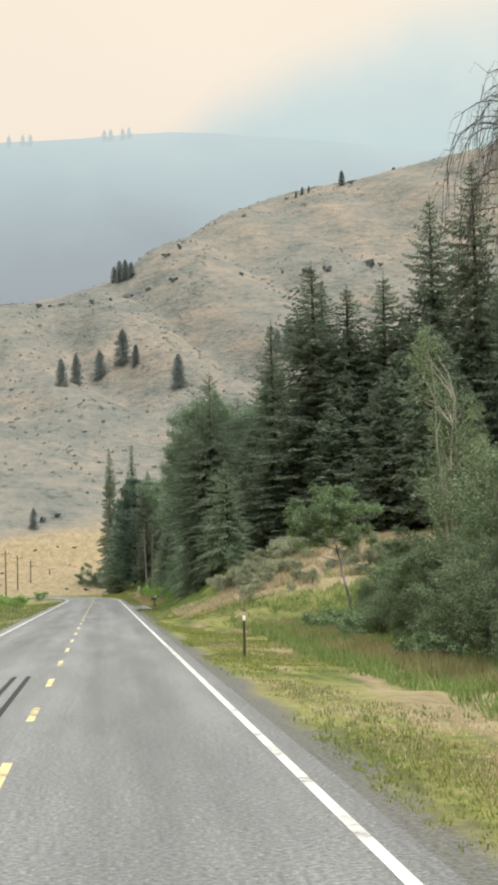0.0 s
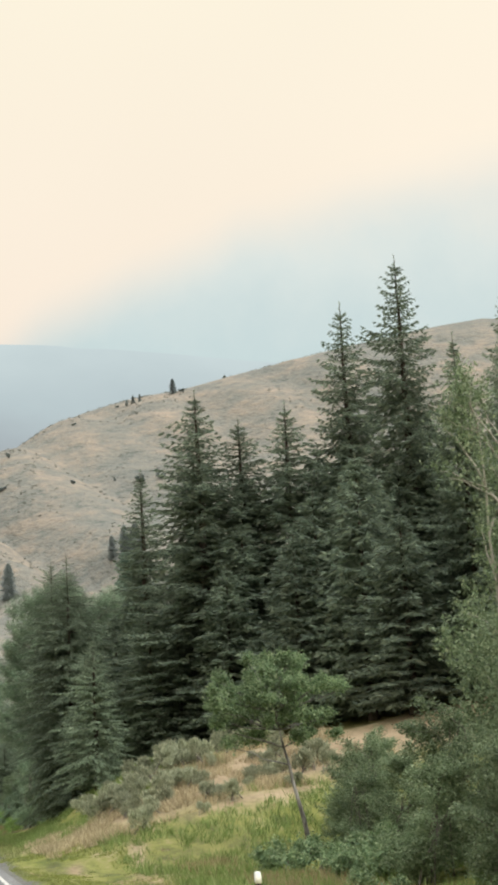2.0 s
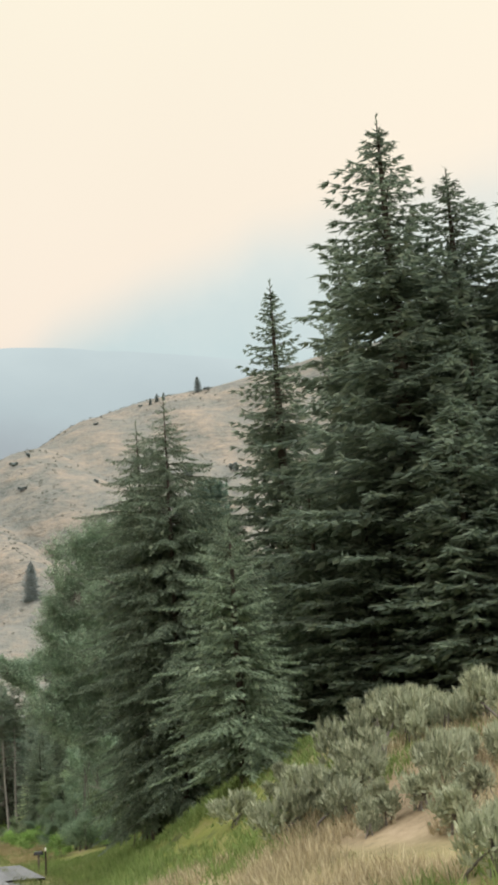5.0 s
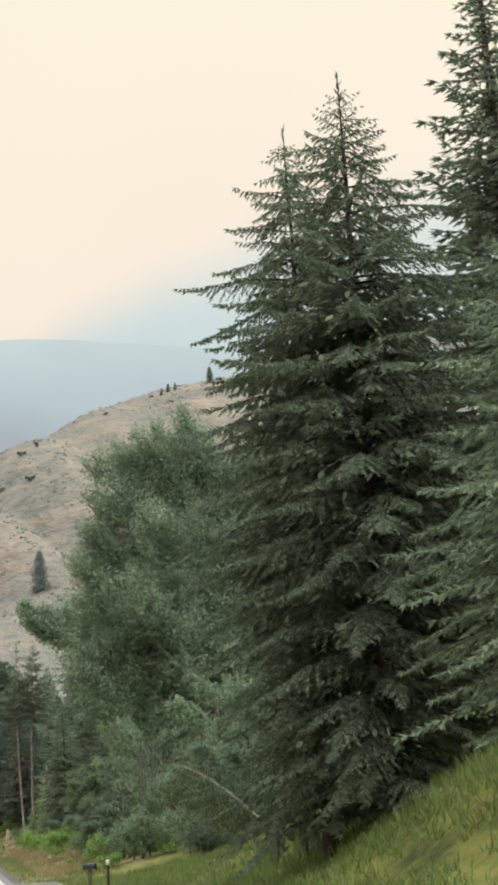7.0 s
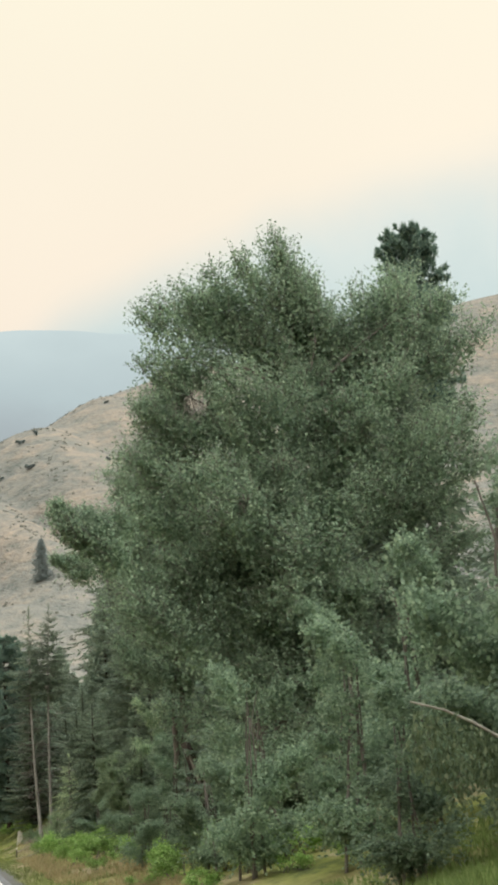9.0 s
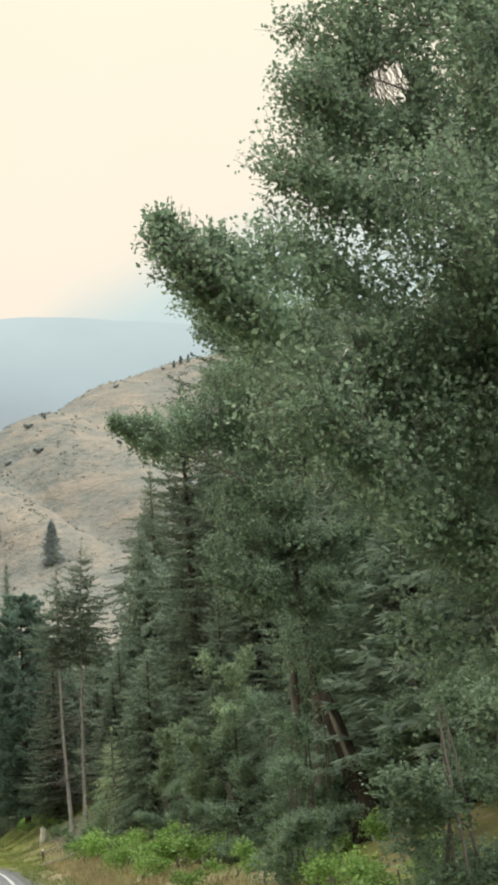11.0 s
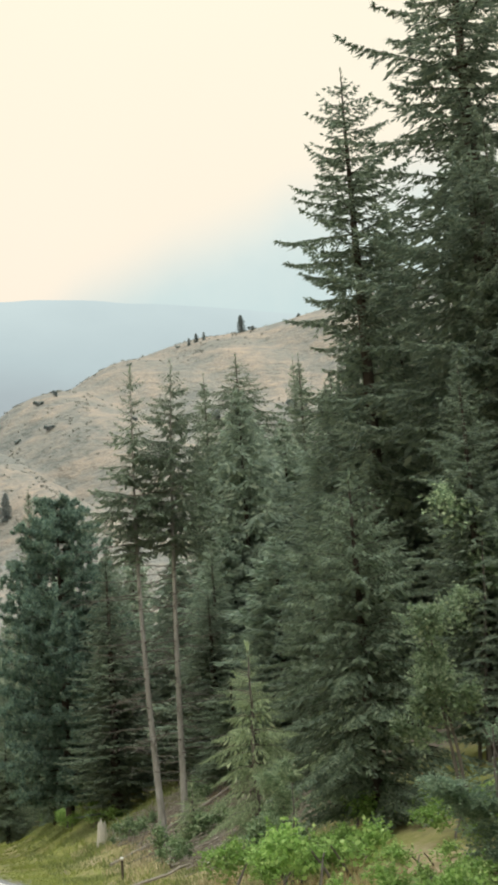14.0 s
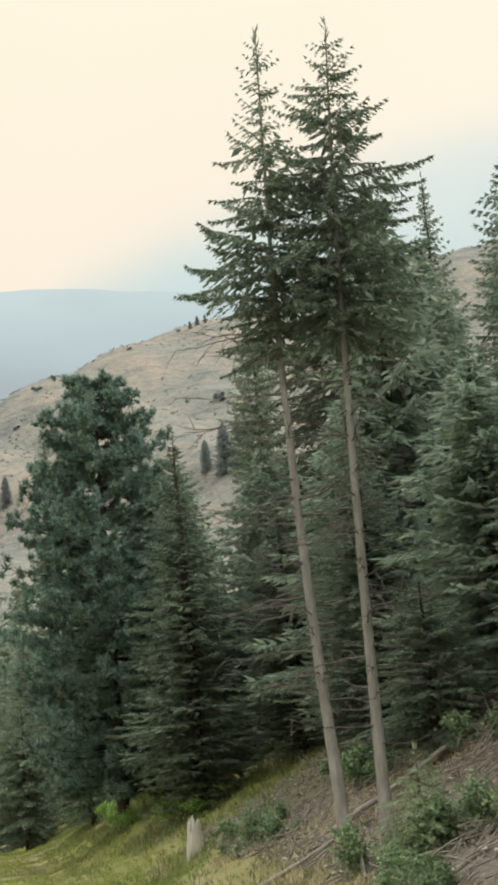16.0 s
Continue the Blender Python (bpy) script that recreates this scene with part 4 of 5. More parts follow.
GROVE = [
    ("b", 27.2, 113.4, 32.3, 1.3, 10), ("b", 25.1, 118.4, 30.9, 1.25, 140), ("a", 21.7, 121.0, 25.4, 1.4, 60), ("a", 16.5, 121.6, 26.4, 1.5, 200),
    ("a", 19.3, 123.0, 24.9, 1.45, 310), ("c", 14.2, 132.0, 23.6, 1.45, 0), ("a", 28.5, 108.0, 26, 0.9, 250), ("b", 30.5, 105.0, 27.7, 0.9, 80), ("b", 34, 103.0, 29, 1.0, 20),
    ("b", 20.1, 142.5, 29.3, 1.0, 80), ("t", 8.6, 126.1, 17.0, 1.0, 30), ("t", 7.75, 127.8, 16.6, 0.95, 120), ("s", 9.06, 116.5, 10.9, 1.0, 0), ("s", 13.2, 122.9, 13.5, 1.0, 90),
    ("g", 12.5, 135.3, 14.5, 0.8, 200), ("g", 16, 124.8, 18, 0.9, 300), ("s", 11.5, 124, 9.5, 0.85, 200), ("g", 20, 125.7, 22, 1.0, 15), ("g", 24, 121.9, 23, 1.0, 75),
    ("g", 23, 110.0, 20, 1.0, 33), ("g", 26, 122.0, 24, 1.0, 175), ("g", 20, 113.0, 16, 0.9, 55), ("g", 24, 106.0, 16, 0.9, 155), ("g", 29, 100.0, 17, 1.0, 222),
    ("g", 17, 118.0, 15, 0.8, 270), ("g", 30, 118.0, 24, 1.0, 95), ("a", 33, 112.0, 27, 1.0, 195), ("g", 14.5, 120.9, 12, 0.7, 18), ("g", 22, 116, 19, 1.0, 48), ("g", 26, 112, 20, 1.0, 98), ("g", 28.5, 115, 22, 1.0, 128),
    ("g", 18.5, 120, 18, 0.9, 148), ("g", 32, 98, 18, 1.0, 168), ("g", 36, 95, 22, 1.0, 188),
    # beyond the cottonwoods
    ("o", 13.3, 236.0, 26.3, 0.95, 40), ("g", 15.4, 239, 22.5, 0.8, 77), ("g", 17.2, 235, 25, 0.9, 177), ("g", 14.8, 244, 19, 0.75, 277), ("o", 15.9, 230.9, 32.4, 1.2, 190), ("o", 19.8, 230.9, 28.9, 1.2, 260), ("a", 15.5, 228.8, 21.3, 0.7, 70), ("b", 14.3, 246.0, 18.0, 0.85, 70), ("t", 16.6, 278, 28, 1.7, 45),
    ("b", 28.5, 316, 38.6, 0.8, 145), ("a", 24.4, 338, 43.2, 1.25, 235), ("a", 16.7, 255.5, 20, 0.8, 235), ("c", 7.44, 269, 15.0, 1.1, 10), ("s", 9.1, 222.6, 9.5, 1.0, 110),
    ("c", 6.45, 328.6, 30.8, 1.1, 50), ("a", 18.5, 262.0, 22.8, 0.8, 190), ("c", 19.7, 275, 27.2, 0.9, 290), ("f", 15.2, 265, 20.6, 0.9, 33), ("f", 13.9, 263, 22.3, 0.9, 233), ("f", 17.2, 268.5, 22, 0.9, 133), ("f", 9.2, 286.7, 18.3, 0.75, 80), ("c", 11.5, 259.0, 13.5, 0.95, 130), ("s", 11.5, 239.1, 9.5, 1.0, 210),
    ("b", 13, 225.8, 13, 0.6, 310), ("f", 18, 251.1, 16, 0.9, 20), ("f", 19, 242.2, 20, 0.9, 110), ("f", 12, 276.0, 16, 0.9, 200), ("f", 16, 290.0, 19, 0.9, 290), ("f", 9.5, 298.9, 18, 0.9, 15),
    ("f", 13, 307.3, 22, 1.0, 100), ("f", 8, 314.8, 20, 1.0, 160), ("a", 2.0, 372.0, 33.5, 0.95, 44), ("f", 6, 384.0, 27, 1.0, 144), ("f", 10, 344.0, 26, 1.0, 244), ("f", 21, 219.6, 18, 0.9, 74),
    ("f", 24, 235.0, 19, 1.0, 174), ("f", 26, 256.7, 24, 1.0, 274), ("f", 22, 199.1, 20, 1.0, 14), ("f", 26, 182.3, 22, 1.0, 114), ("f", 24, 163.2, 16, 1.0, 214), ("f", 22, 151.3, 20, 1.0, 314),
    ("f", 17, 146.4, 15, 0.9, 64), ("f", 20, 171.0, 16, 0.9, 164), ("s", 5.8, 296.1, 9, 0.9, 24), ("f", 3.2, 349.0, 17, 0.9, 194), ("s", 10.5, 250.0, 7, 0.8, 94),
    ("f", 14, 236, 13, 0.8, 54), ("c", 10.5, 266, 12, 0.95, 84), ("f", 14, 268, 15, 0.9, 104), ("b", 16.5, 210, 19, 0.75, 134), ("f", 15.5, 202, 18, 1.1, 154), ("f", 18, 190, 15, 1.0, 204), ("b", 15, 218, 13.5, 0.7, 224),
    ("s", 10.2, 212, 7.0, 0.9, 254), ("s", 9.6, 203.5, 5.5, 0.8, 284), ("f", 8.5, 275, 12, 0.8, 344), ("f", 15.5, 149, 12, 0.8, 144), ("f", 17, 158, 14, 0.9, 174),
    ("f", 4.2, 332, 15, 0.8, 10), ("s", 3.3, 318, 9.5, 1.3, 20), ("s", 2.8, 336, 11, 1.4, 80), ("b", 16.4, 273, 22, 0.9, 200), ("a", 21.5, 262, 24, 1.0, 50), ("f", 14.5, 186, 16, 1.1, 15), ("f", 18.5, 196, 24, 1.25, 105), ("f", 13.4, 193.5, 11, 0.9, 205), ("f", 17.5, 181, 20, 1.1, 305), ("b", 17.5, 226, 22, 0.9, 35), ("c", 10.5, 255, 11, 0.95, 14), ("f", 13, 252, 13, 0.8, 44), ("f", 12.5, 262, 15, 0.9, 74), ("f", 9.5, 280, 14, 0.8, 114), ("f", 15, 245, 14, 0.8, 164), ("f", 21, 252, 22, 1.0, 194), ("f", 18, 270, 21, 1.0, 214),
]
for row in GROVE:
    plant(*row)

young = conifer("young_spruce", 33, 5.0, 2.1, 0.06, YOUNG_SPRUCE, GREY_BARK, "young yellow-green spruce on the brushy bank", droop=0.6, gap=0.36, detail=0.45, slim=0.2, shape=0.7, hang=1.1, ragged=0.25, inner=0.4, group="young spruces")
set_at(young, 8.2, 233.3, 0, 1.0, 0.05, (6.6 - gz(8.2, 233.3)) / 5.0)
copy_at(young, 9.4, 226.5, 120, 0.8, 0.7)
copy_at(young, 7.4, 241, 200, 0.6, 0.4)

# two slim bare-stemmed pines above the brush pile, a bushy pine, and pine tips behind the cottonwood
def half_dead(u):
    return 0.75 if u > 0.55 else 0.9


for seed, x, y, top, tilt, lab in ((31, 6.8, 244.4, 18.2, -0.018, "slim conifer with a long bare trunk and thin half-dead crown"), (32, 7.5, 244.0, 18.3, 0.028, "slim conifer with a long bare trunk and pointed crown")):
    t = conifer("slim_conifer", seed, top - gz(x, y), 1.9 if seed == 31 else 2.3, 0.6, FIR, SLIM_BARK, lab, droop=0.3, gap=0.36, detail=0.6, tip=0.07, dead=70, ragged=0.35 if seed == 31 else 0.2, lean=tilt, group="slim conifers", girth=0.55, inner=0.4, bow=-0.25 if seed == 31 else 0.0, bend=1.0 if seed == 31 else 2.2, thin=half_dead if seed == 31 else None)
    set_at(t, x, y)
p0 = tufted_pine("bushy_pine", 41, 16.2, 3.5, 0.08, "bushy rounded dark green pine", gap=0.33)
set_at(p0, 5.7, 279, 0, 1.0, 0.05, (19.9 - gz(5.7, 279)) / 16.2)
p1 = tufted_pine("ponderosa_pine", 42, 22, 2.0, 0.6, "ponderosa pine with tufted boughs behind leafy trees")
set_at(p1, 20.2, 185, 0, 0.75, 0.05, (26.4 - gz(20.2, 185)) / 22)

# leafy trees
def cottonwood_one():
    t = broadleaf("cottonwood_tree", 51, [((2.5, 0, 11), (6.2, 4.5, 7.5)), ((0.5, 0, 18.9), (4.0, 3.2, 2.9)), ((4.8, 0, 18.9), (4.0, 3.2, 2.9)), ((2.6, -0.5, 19.4), (3.4, 3.0, 2.6)), ((6.6, 0, 18.9), (2.6, 2.6, 2.7)), ((4.0, -1.5, 16.2), (4.6, 2.6, 3.0)), ((-2.6, 0, 18.0), (2.5, 2.3, 2.4)), ((1.0, -1, 20.2), (2.6, 2.3, 2.2)), ((-1.6, 0, 19.7), (2.2, 2.0, 2.0)), ((7.6, 0, 17), (3.5, 3.3, 3.5)), ((-3.4, -0.5, 15.8), (2.2, 2.0, 1.8)), ((-4.2, -2, 8.9), (1.6, 1.4, 1.3)),
                                          ((-4.0, -1, 14.6), (1.7, 1.8, 1.5)), ((-4.7, -1, 13.2), (1.6, 1.5, 1.3)), ((-3.6, -1.5, 11.9), (2.0, 2.0, 1.6)), ((-3.0, -2, 9.2), (2.2, 1.8, 1.6)), ((-2.2, -1, 7), (2.0, 2, 1.6)), ((-4.9, -2.5, 10.9), (1.2, 1.1, 0.9)), ((-5.9, -3.2, 10.8), (1.0, 0.9, 0.75)), ((-6.8, -3.6, 11.0), (0.8, 0.75, 0.55)), ((-7.4, -3.8, 11.4), (0.55, 0.5, 0.35)), ((-5.6, -3.2, 9.6), (1.3, 1.1, 1.0)), ((-6.6, -3.6, 10.6), (0.9, 0.8, 0.7)), ((-4.8, -3.2, 8.2), (1.5, 1.4, 1.3)),
                                          ((-1.5, -2, 9), (3.2, 2.6, 2.4)), ((2, -2.5, 13), (4, 2.5, 3.2)), ((2, -2, 7), (4.2, 3, 3.2)), ((7, 0, 10), (4.5, 4, 6)), ((0, -1, 4.5), (3.2, 3.2, 3.0)), ((5, -1, 4), (4.5, 4, 3.5)), ((5.5, -2.5, 14), (3.5, 2.5, 4)), ((-1, -2.5, 12.5), (2.4, 2, 2.2)), ((8.5, 1, 5), (4, 4, 4)), ((-2.6, -4, 12.6), (1.8, 1.5, 1.8)), ((-1.0, -4.5, 11), (2.0, 1.6, 2.0)), ((-0.4, -4, 15), (2.2, 1.6, 2.2)), ((1.5, -4, 9), (2.4, 1.8, 2.2))],
                  3400, 68, 0.108, COTTONWOOD, GREY_BARK, "large full-leaved cottonwood with grey limbs", trunks=2, trunk_r=0.35, size=0.85, base_spread=0.5, show_limbs=0.12, lump=1.05, core=1.0, core_leaf=0.16, per_lobe=11, shoots=6, twigs=True, aspect=0.72,
                  gaps=(((-2.8, -3.5, 14.4), (8.5, 30, 13), 0.5), ((-1.0, -3.5, 11.4), (8.5, 30, 13), 0.25)))
    return set_at(t, 11.4, 178.5)


def cottonwood_two():
    t = broadleaf("cottonwood_tree", 52, [((-1.6, 0, 15.2), (2.8, 2.4, 2.8)), ((-1.6, 0, 16.8), (2.1, 2.0, 2.0)), ((1.4, 0, 16.2), (1.8, 1.8, 1.8)), ((-3.9, -0.6, 12.9), (1.8, 1.5, 1.2)), ((-5.0, -0.8, 13.0), (0.8, 0.7, 0.4)), ((-5.6, -0.9, 13.1), (0.4, 0.4, 0.22)), ((0.4, 0, 8.6), (2.8, 2.8, 3.0)), ((1.2, 0, 4), (3.0, 3.0, 2.6)), ((1.6, 1, 14.2), (2.6, 2.0, 2.8)), ((-2.2, 0, 13.0), (2.2, 2, 1.5)), ((0.0, 0, 12.4), (2.0, 2, 1.8)), ((0.8, -2, 7.2), (3.4, 2.4, 2.4)), ((-1.6, -1, 8.6), (1.9, 1.8, 1.6)), ((3.6, 0, 10.5), (2.4, 2, 2.6)), ((-2.6, 0, 11.2), (1.9, 1.7, 1.5)), ((-1.2, -0.5, 10.2), (2.3, 1.9, 1.7)), ((-2.2, -1.5, 8.2), (1.7, 1.6, 1.5))],
                  1300, 84, 0.1, COTTONWOOD, GREY_BARK, "leafy green cottonwood beside a dark broken trunk", trunks=2, trunk_r=0.22, size=0.7, base_spread=0.4, show_limbs=0.4, lump=0.85, core=0.5, core_leaf=0.15, per_lobe=10, shoots=6, twigs=True, aspect=0.72)
    return set_at(t, 10.9, 198)


cottonwood_one()
cottonwood_two()
birch = broadleaf("birch_tree", 53, [((-0.7, 0, 8.8), (1.6, 1.8, 2.8)), ((0.2, 0, 5.6), (2.0, 2.2, 2.6)), ((-0.9, -0.6, 10.6), (1.1, 1.1, 1.4)), ((0.7, 0, 7.6), (1.5, 1.6, 2.2))], 330, 40, 0.08, WILLOW, PALE_BARK,
                  "thin-leaved birch with pale bare limbs", trunks=3, trunk_r=0.095, size=0.5, base_spread=0.35, show_limbs=0.8, core=0.12, lump=0.6, fan=0.35, per_lobe=5, rise=0.9)
set_at(birch, 14.0, 64.5)
willow = broadleaf("willow_bush", 54, [((0, 0, 3.6), (2.4, 2.8, 3.4)), ((1.6, 1, 4.2), (2.4, 2.4, 3.2)), ((-0.9, 0, 1.8), (2.0, 2.4, 1.9))], 460, 50, 0.105, WILLOW, GREY_BARK,
                   "dense olive-green willow thicket by the verge", "bush", "roadside thicket", trunks=5, trunk_r=0.06, size=0.55, base_spread=0.8, core=0.5, lump=0.8, per_lobe=9, show_limbs=0.3)
set_at(willow, 13.6, 54)
copy_at(willow, 15.2, 61, 120, 0.95, 0.95)
copy_at(willow, 13.4, 67.5, 200, 0.75, 0.6)
copy_at(willow, 16.5, 48, 60, 1.1, 1.15)
copy_at(willow, 14.8, 44, 300, 0.85, 0.8)
copy_at(willow, 12.6, 60.5, 250, 0.6, 0.42)
copy_at(willow, 12.0, 56, 20, 0.6, 0.45)
copy_at(willow, 12.2, 51, 170, 0.65, 0.5)
copy_at(willow, 17, 71, 70, 1.0, 1.1)
umbrella = broadleaf("small_tree", 55, [((-0.8, 0, 6.5), (1.5, 1.3, 0.45)), ((-1.5, 0, 6.0), (2.3, 1.9, 0.45)), ((-0.9, 0, 5.5), (2.7, 2.2, 0.45)), ((-1.6, 0, 5.0), (2.4, 2.1, 0.45)), ((-1.0, 0, 4.5), (2.4, 2.0, 0.4)), ((-1.9, 0, 3.9), (1.6, 1.3, 0.4)), ((0.5, 0, 3.9), (1.1, 1.0, 0.3))], 560, 56, 0.085, SMALL_TREE, MOTTLED_BARK,
                     "small flat-topped green tree with a mottled black and white trunk", trunk_r=0.085, size=0.5, height=6.3, rise=0.12, core=0.25, core_leaf=0.1, show_limbs=0.8, lump=0.4, per_lobe=7, lift=0.35)
set_at(umbrella, 12.64, 82.1)
aspen = broadleaf("aspen_tree", 56, [((0, 0, 5), (1.5, 1.5, 2.4)), ((0.3, 0, 3), (1.6, 1.6, 2))], 120, 85, 0.075, ASPEN, GREY_BARK, "small light green leafy tree at the wood's edge", group="wood-edge saplings", trunks=2, trunk_r=0.045, size=0.42, show_limbs=0.3, core=0.4, lump=0.6)
set_at(aspen, 12.6, 225.5, 0, 1.1)
for x, y, a, w, t in ((12.1, 214.8, 80, 1.05, 1.05), (9.6, 217.6, 190, 0.9, 0.75), (12.5, 205.3, 30, 1.1, 1.0), (9.0, 203.2, 140, 0.9, 0.7), (10.5, 210.9, 250, 0.9, 0.8), 
                      (14, 149.4, 45, 1.4, 1.3), (13.8, 146.5, 245, 1.1, 1.0), (6.3, 219.6, 70, 0.6, 0.4)):
    copy_at(aspen, x, y, a, w, t)

leafy = broadleaf("leafy_bush", 59, [((0, 0, 1.6), (1.9, 1.9, 1.7)), ((0.3, 0, 3.8), (1.7, 1.7, 1.9)), ((-0.5, 0.3, 5.4), (1.0, 1.0, 1.2)), ((1.1, -0.4, 2.4), (1.4, 1.4, 1.6))], 200, 62, 0.095, COTTONWOOD, GREY_BARK, "dense leafy green bush at the foot of the wood", "bush", "leafy bushes", trunks=4, trunk_r=0.05, size=0.48, show_limbs=0.1, core=0.5, lump=0.7)
set_at(leafy, 8.3, 166.5)
for x, y, a, w, t in ((10.2, 161, 60, 1.1, 1.0), (11.6, 150, 24, 1.1, 1.1), (13.2, 157, 164, 1.4, 1.55), (9.7, 155, 94, 0.9, 0.7), (12.8, 164, 120, 1.3, 1.3), (9.8, 171, 180, 1.1, 0.9), (8.6, 175.5, 240, 0.9, 0.7), (7.4, 184, 300, 0.7, 0.5), (12.6, 172, 20, 1.2, 1.2), (13.2, 196.5, 140, 1.1, 1.0), (11.9, 153, 200, 1.2, 0.9), (12.5, 201, 260, 1.0, 0.9), (9.8, 193, 35, 0.9, 0.7), (8.7, 198.5, 155, 0.8, 0.55), (9.9, 206.5, 215, 0.9, 0.6), (12.6, 191.5, 275, 1.1, 1.0), (11.8, 209, 335, 1.0, 0.8), (8.6, 187.5, 15, 0.7, 0.5), (10.8, 199.5, 75, 0.9, 0.75), (12.9, 183.5, 135, 1.2, 1.0), (8.2, 211, 195, 0.7, 0.45)):
    copy_at(leafy, x, y, a, w, t)

for x, y, a, w, t in ((9.9, 36, 40, 0.5, 0.42), (10.2, 41, 90, 0.55, 0.5), (10.6, 46, 130, 0.55, 0.45), (10.9, 51.5, 210, 0.6, 0.55), (11.2, 57.5, 260, 0.6, 0.5), (11.4, 63.5, 310, 0.6, 0.45), (12.5, 38, 15, 0.9, 0.85), (10.4, 31, 70, 0.45, 0.35)):
    copy_at(willow, x, y, a, w, t)

for x, y, a, w, t in ((-2.6, 372, 40, 1.3, 0.9), (-4.6, 376, 150, 1.1, 0.7), (-0.8, 368, 260, 1.2, 0.8)):
    copy_at(leafy, x, y, a, w, t)

# undergrowth along the foot of the wood
shrub = broadleaf("shrub", 57, [((0, 0, 0.7), (1.2, 1.2, 0.8)), ((0.7, 0.3, 0.9), (0.8, 0.8, 0.7))], 34, 44, 0.085, SHRUB, GREY_BARK, "leafy bright green roadside shrub", "bush", "roadside shrubs", trunks=3, trunk_r=0.03, size=0.35, show_limbs=0.1, core=0.25)
set_at(shrub, 8.0, 190)
low_shrub = broadleaf("shrub", 58, [((0, 0, 0.6), (1.1, 1.1, 0.7)), ((0.6, 0.3, 0.8), (0.7, 0.7, 0.6))], 34, 27, 0.11, SMALL_TREE, GREY_BARK, "low dark green roadside shrub", "bush", "roadside shrubs", trunks=3, trunk_r=0.03, size=0.35, show_limbs=0.1, core=0.25)
set_at(low_shrub, 12.4, 73.0)
rs = random.Random(5)
spots = [(rs.uniform(6.2, 10.5), rs.uniform(162, 227)) for _ in range(40)] + [(rs.uniform(11, 15), rs.uniform(70, 79)) for _ in range(8)] + [(rs.uniform(6.5, 11), rs.uniform(227, 258)) for _ in range(14)]
spots += [(rs.uniform(5, 9), rs.uniform(259, 325)) for _ in range(18)] + [(rs.uniform(10.5, 15), rs.uniform(40, 70)) for _ in range(12)] + [(rs.uniform(-16, -8), rs.uniform(150, 330)) for _ in range(14)]
spots += [(rs.uniform(9, 12), rs.uniform(30, 68)) for _ in range(16)]
for x, y, k in ((-8.6, 124, 1.7), (-10, 134, 2.0), (-8.2, 150, 1.5), (-12, 128, 1.8)):
    copy_at(shrub, x, y, 30 * k, k, k)
for x, y, a, w, t in ((13.2, 77.2, 20, 0.55, 0.42), (14.6, 80, 140, 0.6, 0.5), (13.9, 74, 250, 0.6, 0.45), (15.5, 84, 40, 0.6, 0.5)):
    copy_at(willow, x, y, a, w, t)
spots += [(rs.uniform(9.5, 13), rs.uniform(64, 80)) for _ in range(16)] + [(rs.uniform(10, 15), rs.uniform(184, 214)) for _ in range(36)]
spots += [(rs.uniform(5.8, 9.2), rs.uniform(198, 232)) for _ in range(22)] + [(rs.uniform(6.0, 11.5), rs.uniform(234, 262)) for _ in range(10)]
for x, y in spots:
    k = rs.uniform(0.5, 1.15)
    copy_at(low_shrub if y < 90 or 228 < y < 262 else shrub, x, y, rs.uniform(0, 360), k, k * rs.uniform(0.7, 1.1))

# sagebrush on the dry bank
def sagebrush(seed):
    return broadleaf("sagebrush", seed, [((0, 0, 0.5), (0.6, 0.6, 0.45)), ((0.3, 0.1, 0.6), (0.4, 0.4, 0.35))], 26, 52, 0.17, SAGE, GREY_BARK, "silvery grey-green sagebrush on the dry bank", "bush", "sagebrush", trunks=4, trunk_r=0.025, size=0.22, droop=-1.5, show_limbs=0.2, core=0.25, aspect=0.2, core_leaf=0.1)


sages = [sagebrush(61), sagebrush(62)]
set_at(sages[0], 10.3, 108.8, 0, 1.5)
set_at(sages[1], 12.2, 112, 40, 1.2)
for k in range(60):
    x, y = rs.uniform(7.8, 18), rs.uniform(92, 117)
    s = rs.uniform(0.45, 1.35)
    copy_at(sages[k % 2], x, y, rs.uniform(0, 360), s, s * rs.uniform(0.8, 1.2))
for k in range(18):
    copy_at(sages[k % 2], rs.uniform(8.6, 12.4), rs.uniform(98, 108), rs.uniform(0, 360), rs.uniform(0.7, 1.35), rs.uniform(0.7, 1.2))
for k in range(6):
    copy_at(sages[k % 2], rs.uniform(10.5, 13.5), rs.uniform(107.5, 112.5), rs.uniform(0, 360), rs.uniform(0.6, 1.1), rs.uniform(0.6, 1.1))


